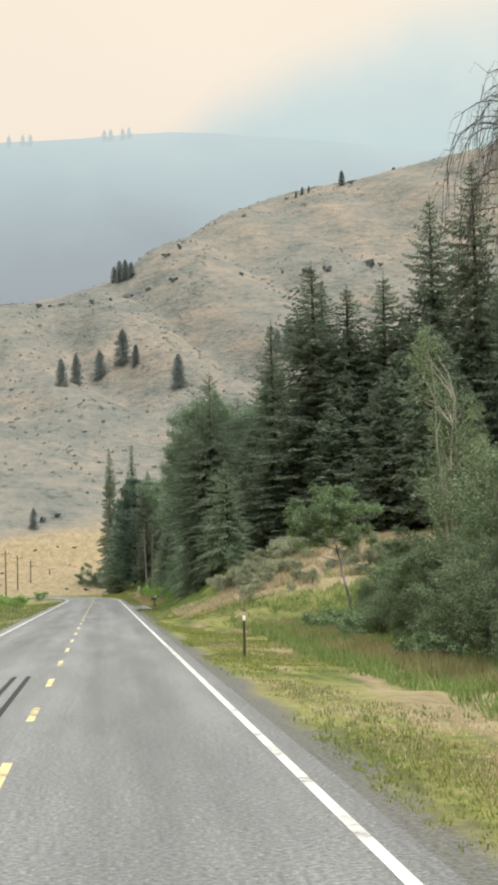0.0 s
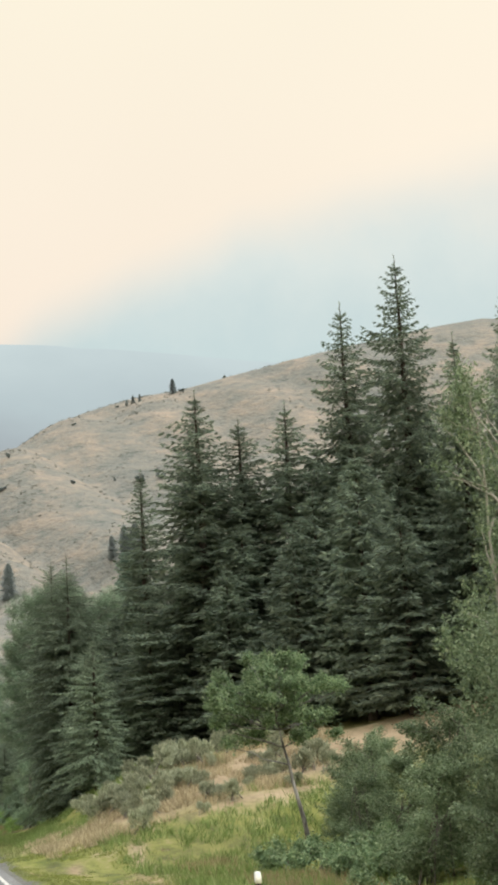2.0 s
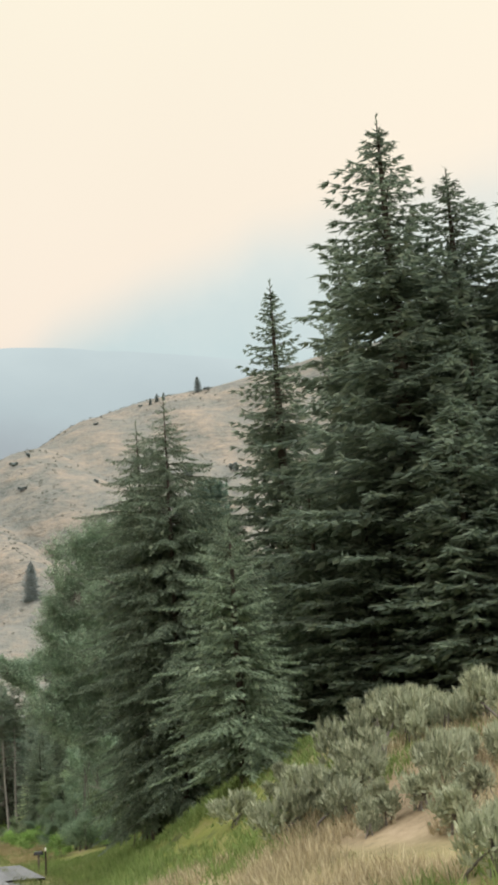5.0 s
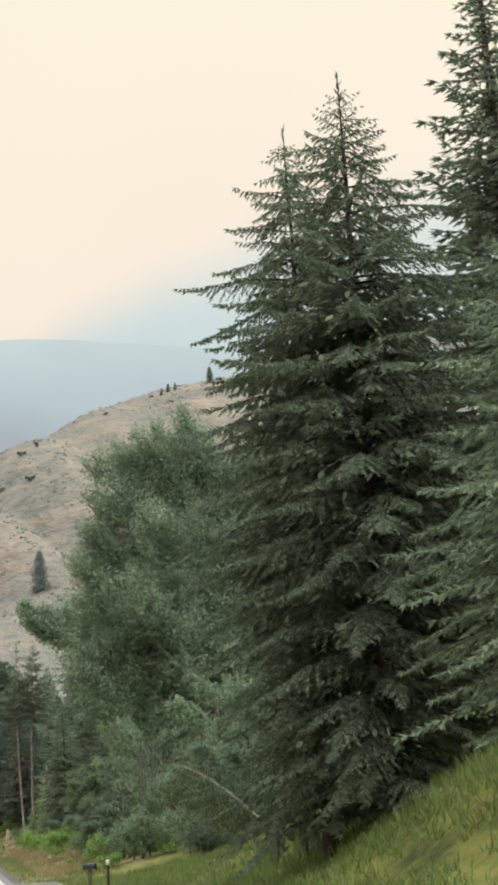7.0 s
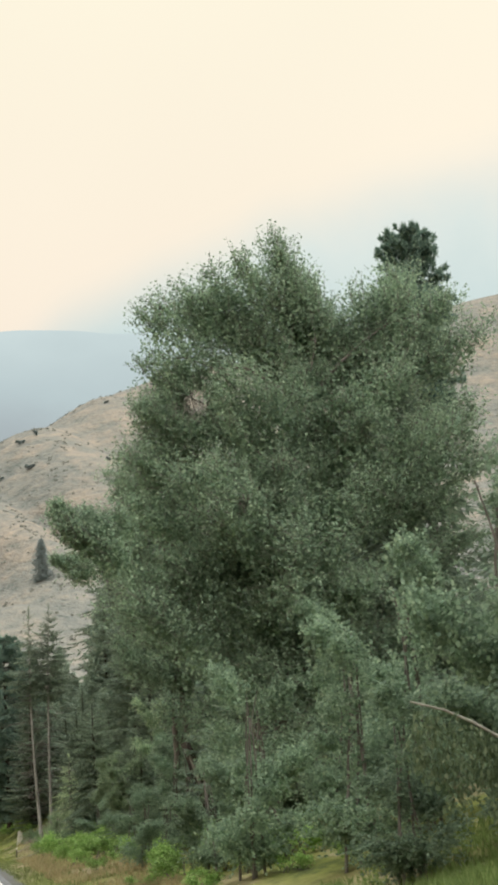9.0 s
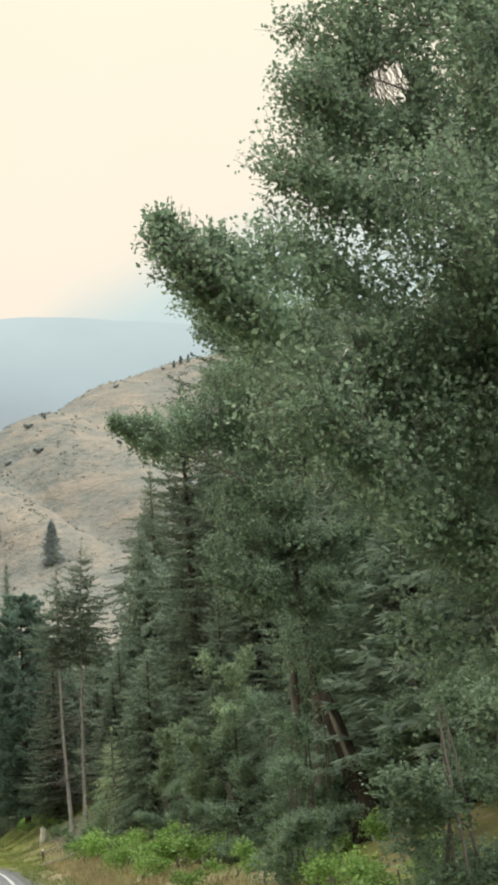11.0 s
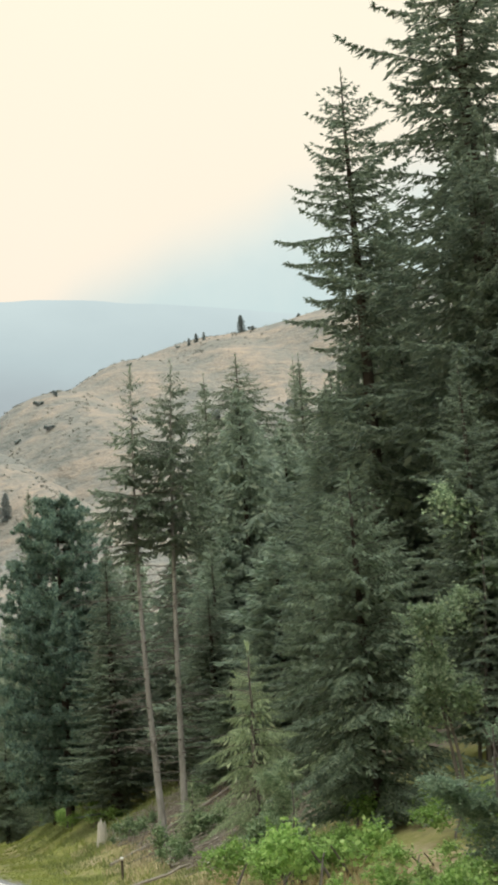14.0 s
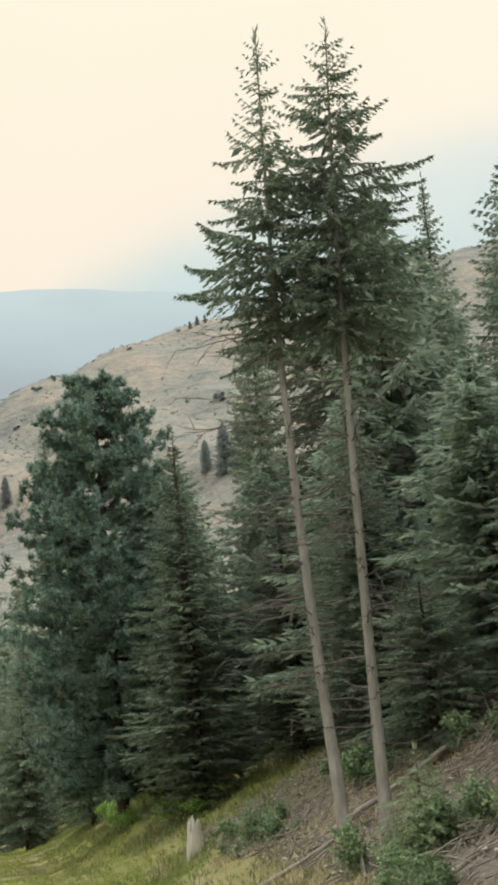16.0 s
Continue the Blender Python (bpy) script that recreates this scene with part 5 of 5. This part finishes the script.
# ---- grass ----
def grass(name, seed, n, area, mat, label, tall, keep=None, blades=4, run=0.35):
    rg = np.random.default_rng(seed)
    x0, x1, y0, y1 = area
    x, y = rg.uniform(x0, x1, n), rg.uniform(y0, y1, n)
    patch = vnoise(x * 0.7, y * run, seed) + 0.35 * (vnoise(x * 2.2, y * 2.2, seed + 1) - 0.5)
    ok = (patch > (keep or 0.0)) & ((x < 0) | (x - road_middle(y) > 2.9)) & (np.hypot((x - 13.2) / 2.4, (y - 92.3) / 1.1) > 1)
    x, y, patch = x[ok], y[ok], patch[ok]
    z = ground_z(x, y)
    p = np.repeat(np.stack([x, y, z], 1), blades, 0)
    m = len(p)
    p[:, :2] += rg.normal(0, 0.06, (m, 2))
    w = unit(np.column_stack([rg.normal(0, 0.45, (m, 2)), np.ones(m)]))
    sd = unit(np.column_stack([rg.normal(0, 1, (m, 2)), np.zeros(m)]))
    gq = Geo()
    gq.blades(p - np.array([0, 0, 0.03]), w, sd, tall * rg.uniform(0.45, 1.25, m) * np.repeat(0.6 + 0.7 * patch, blades), 0.026 + 0.012 * tall, 0.3)
    return tagged(new(name, gq.mesh(name, mat)), label, "grass", kind="stuff")


grass("verge_grass", 71, 7000, (3.0, 8.0, 8, 100), GREEN_GRASS, "mown yellow-green verge grass", 0.12, 0.6)
grass("mown_grass", 68, 26000, (2.85, 7.2, 8, 100), LIME_GRASS, "short lime-green grass by the gravel", 0.08, 0.5, run=0.15)
grass("cut_grass", 70, 16000, (3.4, 8.5, 8, 100), DRY_GRASS, "cut straw lying on the verge", 0.09, 0.62, run=0.12)
grass("verge_grass", 72, 9000, (2.95, 7.0, 100, 310), GREEN_GRASS, "yellow-green verge grass", 0.22, 0.2)
grass("bend_grass", 67, 12000, (0.0, 5.5, 228, 330), LIME_GRASS, "short yellow-green grass inside the bend", 0.16, 0.25)
grass("rust_grass", 73, 4500, (7.9, 9.9, 22, 82), RUST_GRASS, "rusty seed-headed grass strip", 0.38, 0.3, run=0.12)
grass("tall_grass", 74, 11000, (6.6, 16, 22, 94), TALL_GRASS, "tall green grass in the hollow", 0.45, 0.3)
grass("dry_grass", 75, 12000, (4.6, 20, 93, 109), DRY_GRASS, "pale dry grass on the bank", 0.38, 0.42)
grass("bank_grass", 76, 19000, (4.6, 14, 104, 160), TALL_GRASS, "green and straw grass on the bank", 0.3, 0.25)
grass("bank_grass", 77, 9000, (4.6, 12, 258, 320), GREEN_GRASS, "green grass on the shaded bank", 0.3, 0.35)
grass("slash_grass", 69, 5000, (4.6, 12, 225, 262), DRY_GRASS, "thin dry weeds among the slash", 0.28, 0.5, 3)
grass("far_verge_grass", 78, 7000, (-14, -5.2, 40, 205), GREEN_GRASS, "green verge grass across the road", 0.3, 0.25)
grass("rust_grass", 79, 2500, (4.2, 7.5, 168, 225), RUST_GRASS, "rusty seed-headed grass beside the road", 0.4, 0.35)


# ---- roadside things ----
def box(gq, x0, x1, y0, y1, z0, z1):
    v = np.array([(x, y, z) for x in (x0, x1) for y in (y0, y1) for z in (z0, z1)], float)
    gq.add(v, np.array([(0, 1, 3, 2), (4, 6, 7, 5), (0, 4, 5, 1), (2, 3, 7, 6), (0, 2, 6, 4), (1, 5, 7, 3)]))


def delineator(h=1.25):
    d = root("delineator_post", "dark brown roadside marker post with a pale reflector", "marker post", "marker posts")
    a = Geo()
    a.tube([(0, 0, -0.3), (0, 0, 0.4), (0.005, 0, h - 0.13)], [0.042, 0.04, 0.036], 8)
    stake = part("stake", a, POST_PAINT, d)
    c = Geo()
    box(c, -0.04, 0.04, -0.055, -0.035, h - 0.15, h - 0.05)
    part("reflector", c, REFLECTOR, stake, "pale reflector")
    e = Geo()
    e.tube([(0, 0, h - 0.13), (0, 0, h - 0.02), (0, 0, h), (0, 0, h + 0.005)], [0.045, 0.045, 0.03, 0.001], 8)
    part("cap", e, WHITE_CAP, d, "white cap")
    return d


post = set_at(delineator(), 4.2, 48.6, 0, 1, 0)
copy_at(post, 4.57, 141.7)
copy_at(post, 4.7, 238.5, 0, 1, 0.62)


def mailbox():
    m = root("mailbox", "dark metal mailbox on a leaning post", "mailbox")
    a = Geo()
    box(a, -0.05, 0.05, -0.05, 0.05, -0.3, 0.95)
    part("support", a, POLE_WOOD, m)
    b = Geo()
    an = np.linspace(0, np.pi, 9)
    prof = np.vstack([[(0.11, 0.95)], np.column_stack([0.11 * np.cos(an), 1.07 + 0.11 * np.sin(an)]), [(-0.11, 0.95)]])
    n = len(prof)
    v = np.vstack([np.column_stack([prof[:, 0], np.full(n, yy), prof[:, 1]]) for yy in (-0.26, 0.26)])
    i = np.arange(n - 1)
    b.add(v, np.stack([i, i + 1, i + 1 + n, i + n], 1))
    b.add(v[[0, n - 1, 2 * n - 1, n]], [(0, 1, 2, 3)])
    for s in (0, n):
        for k in range(1, n - 2):
            b.add(v[[s, s + k, s + k + 1, s + n - 1]], [(0, 1, 2, 3)])
    case = part("box", b, DARK_METAL, m)
    c = Geo()
    box(c, 0.115, 0.125, -0.1, -0.06, 1.0, 1.2)
    part("flag", c, WHITE_CAP, case, "white flag")
    return m


set_at(mailbox(), 4.66, 149, 60, 0.8, 0)


def stump():
    rg = np.random.default_rng(81)
    s = root("broken_stump", "weathered broken stump with a pale splintered top", "stump")
    a, b = Geo(), Geo()
    zs = np.linspace(-0.2, 0.6, 6)
    a.tube(np.column_stack([0.03 * zs, 0 * zs, zs]), 0.2 * (1.35 - 0.4 * (zs + 0.2)), 9)
    part("bole", a, STUMP_WOOD, s)
    for an in np.linspace(0, 2 * np.pi, 8)[:-1]:
        p = np.array([0.13 * np.cos(an), 0.13 * np.sin(an), 0.52])
        hh = rg.uniform(0.3, 0.55)
        b.tube([p, p + (0.01, 0, hh * 0.7), p + (0.02, 0.01, hh)], [0.07, 0.055, 0.01], 5)
    part("splintered_top", b, STUMP_WOOD, s, "pale splintered wood")
    return s


set_at(stump(), 5.8, 259.2, 0, 1.05, 0)


def old_trunk():
    rg = np.random.default_rng(82)
    s = root("dead_trunk", "dark leaning split trunk with a pale stripped side", "stump")
    a = Geo()
    zs = np.linspace(-0.3, 4.1, 9)
    lean = np.column_stack([0.1 - 0.22 * zs - 0.015 * zs * zs, 0.05 * zs, zs])
    a.tube(lean, np.interp(zs, [-0.3, 0.6, 1.6, 4.1], [0.62, 0.46, 0.31, 0.2]), 10)
    for k in range(16):
        an = rg.uniform(0, 2 * np.pi)
        top = rg.uniform(0.9, 2.3)
        q = np.linspace(0, 1, 5)
        foot = np.array([0.62 * math.cos(an), 0.55 * math.sin(an), -0.15])
        tip = np.array([0.1 - 0.22 * top + 0.27 * math.cos(an), 0.27 * math.sin(an), top])
        a.tube(foot + (tip - foot) * q[:, None] - np.array([0.12 * math.cos(an), 0.12 * math.sin(an), 0]) * np.sin(q * np.pi)[:, None], np.linspace(0.10, 0.02, 5), 5)
    part("bole", a, DARK_BARK, s, smooth=True)
    b = Geo()
    zz = np.linspace(1.6, 3.7, 7)
    b.tube(np.column_stack([0.1 - 0.22 * zz - 0.015 * zz * zz - 0.06, 0.05 * zz - 0.23, zz]), [0.03, 0.075, 0.09, 0.08, 0.075, 0.06, 0.02], 6)
    part("bare_splinter", b, DEAD_WOOD, s, "pale strip of bare wood")
    c = Geo()
    for x0, h, bow in ((-1.25, 3.6, 0.18), (-1.05, 3.4, -0.1), (0.75, 2.2, 0.3), (0.95, 1.6, 0.45)):
        q = np.linspace(0, 1, 6)
        c.tube(np.column_stack([x0 + bow * np.sin(q * 2.6), 0.1 * q - 0.2, h * q - 0.2]), np.linspace(0.035, 0.014, 6), 5)
    tagged(part("sucker_stems", c, GREY_BARK, s, "thin grey bare stems"), kind="stuff")
    return s


set_at(old_trunk(), 11.5, 192.9, 0, 1, 0)


def leaning_stem():
    """A pale stem bowed over the bank with hanging leaves."""
    rg = np.random.default_rng(83)
    s = root("leaning_sapling", "pale bowed sapling drooping over the bank", "tree")
    s.matrix_basis = pose(9.8, 144, gz(9.8, 144))
    k = np.linspace(0, 1, 10)
    rise = 3.5 - gz(9.8, 144)
    pts = np.column_stack([-2.5 * k - 0.5 * k ** 4, 0.3 * k, rise * (1.12 * k + 0.1 * k * k - 0.17 * k ** 5)])
    pts[0, 2] = -0.2
    a = Geo()
    a.tube(pts, np.linspace(0.045, 0.018, 10), 6)
    part("stem", a, PALE_BARK, s)
    n = 2600
    hang = np.floor(rg.uniform(0, 26, n)) / 26
    drop = rg.uniform(0.08, 1.0, n) * (0.5 + 0.9 * vnoise(hang * 17, hang * 0, 5))
    kk = 0.2 + 0.8 * hang
    p = np.column_stack([np.interp(kk, k, pts[:, i]) for i in range(3)])
    p += rg.normal(0, 0.07, (n, 3)) - np.array([0.25, 0, 1.0]) * drop[:, None]
    w = unit(rg.normal(0, 0.4, (n, 3)) + np.array([0, 0, -1.0]))
    c = Geo()
    c.blades(p, w, unit(np.cross(w, rg.normal(0, 1, (n, 3)))), 0.11, 0.05)
    part("foliage", c, WILLOW, s)
    return s


leaning_stem()


def thin_stem(seed, h):
    rg = np.random.default_rng(seed)
    s = root("bare_sapling", "thin dark bare stem under the firs", "sapling", "bare stems")
    k = np.linspace(0, 1, 6)
    p = np.column_stack([0.35 * k * rg.normal(0, 0.7), 0.2 * k, h * k - 0.3 * (k == 0)]) + rg.normal(0, 0.03, (6, 3)) * (k > 0)[:, None]
    a, b = Geo(), Geo()
    a.tube(p, np.linspace(0.032, 0.014, 6), 6)
    part("trunk", a, DARK_BARK, s, smooth=True)
    for _ in range(9):
        q = p[rg.integers(1, 6)]
        w = unit(rg.normal(0, 1, 3) * np.array([1, 1, 0.3]))
        b.tube([q, q + w * 0.3, q + w * 0.55 - np.array([0, 0, 0.12])], [0.012, 0.009, 0.004], 3)
    tagged(part("branchwood", b, DARK_BARK, s), kind="stuff")
    return s


for k, (x, y, h) in enumerate(((7.6, 129.5, 3.4), (8.3, 130.5, 4.0), (8.8, 132.5, 4.2), (9.3, 130.8, 4.0), (9.9, 133, 4.4), (7.9, 133.5, 2.2), (7.2, 131, 1.4))):
    set_at(thin_stem(130 + k, h), x, y, 50 * k)


def log(seed, length, r, mat, name="fallen_log", label="pale fallen log on the brushy bank"):
    rg = np.random.default_rng(seed)
    a = Geo()
    k = np.linspace(0, 1, 7)
    a.tube(np.column_stack([length * (k - 0.5), rg.normal(0, 0.03, 7), rg.normal(0, 0.03, 7) + r]), r * (1.1 - 0.5 * k), 7)
    return tagged(new(name, a.mesh(name, mat, True)), label, "log", "fallen logs")


def lay(ob, x, y, turn, length, lift=0.0):
    a = radians(turn)
    za, zb = gz(x - math.cos(a) * length / 2, y - math.sin(a) * length / 2), gz(x + math.cos(a) * length / 2, y + math.sin(a) * length / 2)
    ob.matrix_basis = pose(x, y, (za + zb) / 2 + lift, 0, -math.degrees(math.atan2(zb - za, length)), turn)


lay(log(91, 6.0, 0.07, DEAD_WOOD), 9.9, 248.5, 14, 6.0, 0.25)
lay(log(92, 4.0, 0.06, DEAD_WOOD), 6.6, 247, 30, 4.0, 0.03)
lay(log(93, 3.0, 0.06, DEAD_WOOD), 7.0, 238, 50, 3.0, 0.02)
lay(log(94, 3.4, 0.05, DEAD_WOOD), 5.6, 234, 35, 3.4, 0.03)
lay(log(95, 2.2, 0.06, DEAD_WOOD), 6.3, 253, 65, 2.2, 0.03)

rg = np.random.default_rng(96)
brush_pile = Geo()
for _ in range(2600):
    x, y = rg.uniform(6.2, 12.0), rg.uniform(229, 262)
    L = rg.uniform(0.12, 0.8) if rg.random() < 0.9 else rg.uniform(0.8, 2.0)
    a = rg.uniform(0, 2 * np.pi)
    d = np.array([math.cos(a), math.sin(a), 0]) * L / 2
    p = np.array([x, y, gz(x, y) + abs(rg.normal(0, 0.16)) + 0.02])
    e = np.array([0, 0, (gz(x + d[0], y + d[1]) - gz(x - d[0], y - d[1])) / 2 + rg.normal(0, 0.12)])
    brush_pile.tube([p - d - e, p + rg.normal(0, 0.02, 3), p + d + e], [0.018, 0.014, 0.006], 4)
chips = Geo()
m = 2600
x, y = rg.uniform(6.0, 12.0, m), rg.uniform(229, 262, m)
w = unit(rg.normal(0, 1, (m, 3)) * np.array([1, 1, 0.4]))
chips.blades(np.stack([x, y, ground_z(x, y) + rg.uniform(0.02, 0.12, m)], 1), w, unit(np.cross(w, rg.normal(0, 0.5, (m, 3)) + np.array([0, 0, 1.0]))), rg.uniform(0.06, 0.22, m), rg.uniform(0.03, 0.09, m))
tagged(new("wood_chips", chips.mesh("wood_chips", STUMP_WOOD)), "pale wood chips scattered over the slash", "wood chips", kind="stuff")
tagged(new("brushwood", brush_pile.mesh("brushwood", DEAD_WOOD)), "broken sticks and slash strewn on the bank", "brushwood", kind="stuff")


def dead_birch():
    """Bare tree with drooping twigs, its crown over the verge."""
    rg = np.random.default_rng(84)
    s = root("bare_birch", "leafless birch with dark drooping twigs", "tree")
    s.matrix_basis = pose(6.12, 20.5, gz(6.12, 20.5)) @ Matrix.Diagonal((0.52, 0.52, 0.485, 1))
    a, b = Geo(), Geo()
    a.tube([(0, 0, -0.3), (0.1, 0, 6), (-0.2, 0.1, 12), (-0.5, 0, 16), (-1.2, -0.1, 18)], [0.2, 0.15, 0.1, 0.06, 0.02], 8)
    part("trunk", a, GREY_BARK, s, smooth=True)
    for _ in range(52):
        z = rg.uniform(14, 17.6)
        an = rg.uniform(0, 2 * np.pi) if rg.random() < 0.4 else rg.normal(np.pi, 0.5)
        L = rg.uniform(1.2, 2.9)
        d = np.array([math.cos(an), math.sin(an), 0])
        k = np.linspace(0, 1, 9)
        p = np.array([-0.3, 0, z]) + d * (L * np.sin(k * 1.5))[:, None] + np.array([0, 0, 1.0]) * (L * (0.5 * np.sin(k * 2.2) - 1.1 * k ** 3))[:, None] + rg.normal(0, 0.025, (9, 3))
        b.tube(p, np.linspace(0.02, 0.005, 9), 4)
        for t in range(3, 9):
            for _ in range(2):
                w = unit(d * 0.4 + rg.normal(0, 0.5, 3) + np.array([0, 0, -0.3]))
                l2 = rg.uniform(0.3, 0.9)
                b.tube([p[t], p[t] + w * l2 * 0.5, p[t] + w * l2 * 0.75 - np.array([0, 0, l2 * 0.5])], [0.007, 0.005, 0.003], 3)
    tagged(part("branchwood", b, DARK_BARK, s, "dark drooping twigs"), kind="stuff")
    return s


dead_birch()


# ---- utility poles far down the road ----
def utility_pole(h):
    p = root("utility_pole", "weathered wooden utility pole by the road", "utility pole", "utility poles")
    a = Geo()
    a.tube([(0, 0, -0.5), (0, 0, h * 0.5), (0, 0, h)], [0.17, 0.15, 0.12], 8)
    part("shaft", a, POLE_WOOD, p)
    b = Geo()
    box(b, -1.1, 1.1, -0.06, 0.06, h - 0.75, h - 0.6)
    arm = part("crossarm", b, POLE_WOOD, p)
    for x in (-1.0, -0.4, 0.4, 1.0):
        c = Geo()
        c.tube([(x, 0, h - 0.6), (x, 0, h - 0.5), (x, 0, h - 0.42)], [0.03, 0.05, 0.02], 6)
        part("insulator", c, WHITE_CAP, arm)
    return p


up = utility_pole(9.5)
set_at(up, -20.1, 344, 0, 1, 0)
for x, y, top in ((-18.7, 365, 9.0), (-16.7, 385, 8.1), (-12.9, 405, 6.3)):
    copy_at(up, x, y, 0, 1, (top - gz(x, y)) / 9.5)

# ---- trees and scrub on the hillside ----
hill_fir = conifer("hillside_fir", 101, 22, 6.5, 0.02, HAZED_HILL_NEEDLES, DARK_BARK, "lone dark conifer on the dry hillside", gap=1.2, detail=4.0, shape=0.8, group="hillside conifers")
hill_shrub = broadleaf("hillside_juniper", 102, [((0, 0, 2.0), (2.2, 2.2, 2.0))], 40, 24, 0.6, HAZED_HILL_NEEDLES, DARK_BARK, "dark round scrub on the dry hillside", "bush", "hillside scrub", trunk_r=0.12, size=0.8, core=0.2)
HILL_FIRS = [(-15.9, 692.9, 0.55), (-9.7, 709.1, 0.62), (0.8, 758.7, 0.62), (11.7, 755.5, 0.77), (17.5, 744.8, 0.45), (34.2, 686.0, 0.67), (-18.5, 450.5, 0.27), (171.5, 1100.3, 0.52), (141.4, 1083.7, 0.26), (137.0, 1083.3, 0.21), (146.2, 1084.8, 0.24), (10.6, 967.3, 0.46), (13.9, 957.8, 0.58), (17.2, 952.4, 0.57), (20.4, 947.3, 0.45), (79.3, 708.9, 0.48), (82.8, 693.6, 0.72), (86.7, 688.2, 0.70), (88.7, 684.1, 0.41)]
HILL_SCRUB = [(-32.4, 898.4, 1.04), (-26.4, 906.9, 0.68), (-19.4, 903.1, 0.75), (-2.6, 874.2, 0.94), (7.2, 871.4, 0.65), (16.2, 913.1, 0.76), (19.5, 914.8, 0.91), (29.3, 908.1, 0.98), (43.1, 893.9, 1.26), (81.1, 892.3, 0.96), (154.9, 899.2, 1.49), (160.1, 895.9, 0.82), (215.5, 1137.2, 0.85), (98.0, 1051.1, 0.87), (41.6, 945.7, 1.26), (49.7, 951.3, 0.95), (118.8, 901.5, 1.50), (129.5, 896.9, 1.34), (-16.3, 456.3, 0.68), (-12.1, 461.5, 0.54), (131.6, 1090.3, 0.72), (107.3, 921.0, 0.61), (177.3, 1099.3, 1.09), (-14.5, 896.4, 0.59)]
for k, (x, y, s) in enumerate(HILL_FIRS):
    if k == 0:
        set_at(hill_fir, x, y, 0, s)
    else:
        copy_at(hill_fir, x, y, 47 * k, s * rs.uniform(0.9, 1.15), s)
for k, (x, y, s) in enumerate(HILL_SCRUB):
    if k == 0:
        set_at(hill_shrub, x, y, 0, s)
    else:
        copy_at(hill_shrub, x, y, 61 * k, s, s * rs.uniform(0.8, 1.3))
for k in range(110):
    if k % 5 == 0:
        cx, cy = (rs.uniform(-40, 8), rs.uniform(350, 440)) if k < 35 else (rs.uniform(-75, 60), rs.uniform(470, 820))
    x, y = cx + rs.gauss(0, 6), cy + rs.gauss(0, 4)
    if x - float(road_middle(y)) > 8 or y > 440:
        s = rs.uniform(0.13, 0.3)
        copy_at(hill_shrub, x, y, 37 * k, s * 1.3, s)
rg = np.random.default_rng(111)
n = 4200
x, y = rg.uniform(-120, 330, n), rg.uniform(470, 1150, n)
ok = vnoise(x / 40, y / 40, 41) > 0.45
x, y = x[ok], y[ok]
scrub = Geo()
for dx in range(6):
    m = len(x)
    p = np.stack([x + rg.normal(0, 0.5, m), y + rg.normal(0, 0.5, m), ground_z(x, y) - 0.1], 1)
    w = unit(np.column_stack([rg.normal(0, 0.6, (m, 2)), np.ones(m)]))
    scrub.blades(p, w, unit(rg.normal(0, 1, (m, 3)) * np.array([1, 1, 0.1])), rg.uniform(0.5, 1.3, m), 0.8, 0.5)
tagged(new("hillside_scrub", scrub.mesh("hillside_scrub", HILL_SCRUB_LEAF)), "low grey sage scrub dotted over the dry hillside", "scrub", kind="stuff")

# a few trees on the far ridge; needles and bark glow in a painted haze colour
HAZY_TREE = painted_haze_material("painted_haze_tree", [(380, (0.395, 0.462, 0.47)), (450, (0.47, 0.538, 0.538))])
ridge_fir = conifer("ridge_fir", 121, 20, 5.5, 0.04, HAZY_TREE, HAZY_TREE, "distant ridge conifer with pale smoke haze painted into its glow", gap=1.4, detail=3.5, shape=0.8, group="ridge conifers")
for k, (x, s) in enumerate(((-79, 0.75), (-66, 0.55), (-59, 0.6), (-90, 0.5), (10, 0.55), (16, 0.4), (27, 0.6), (33, 0.65))):
    z = float(far_z(np.array([x]), np.array([1495.0]))[0]) - 4
    m4 = pose(x, 1495, z, 0, 0, 40 * k) @ Matrix.Diagonal((s, s, s, 1))
    if k == 0:
        ridge_fir.matrix_basis = m4
    else:
        copy_thing(ridge_fir, pose(x, 1495, z, 0, 0, 40 * k))
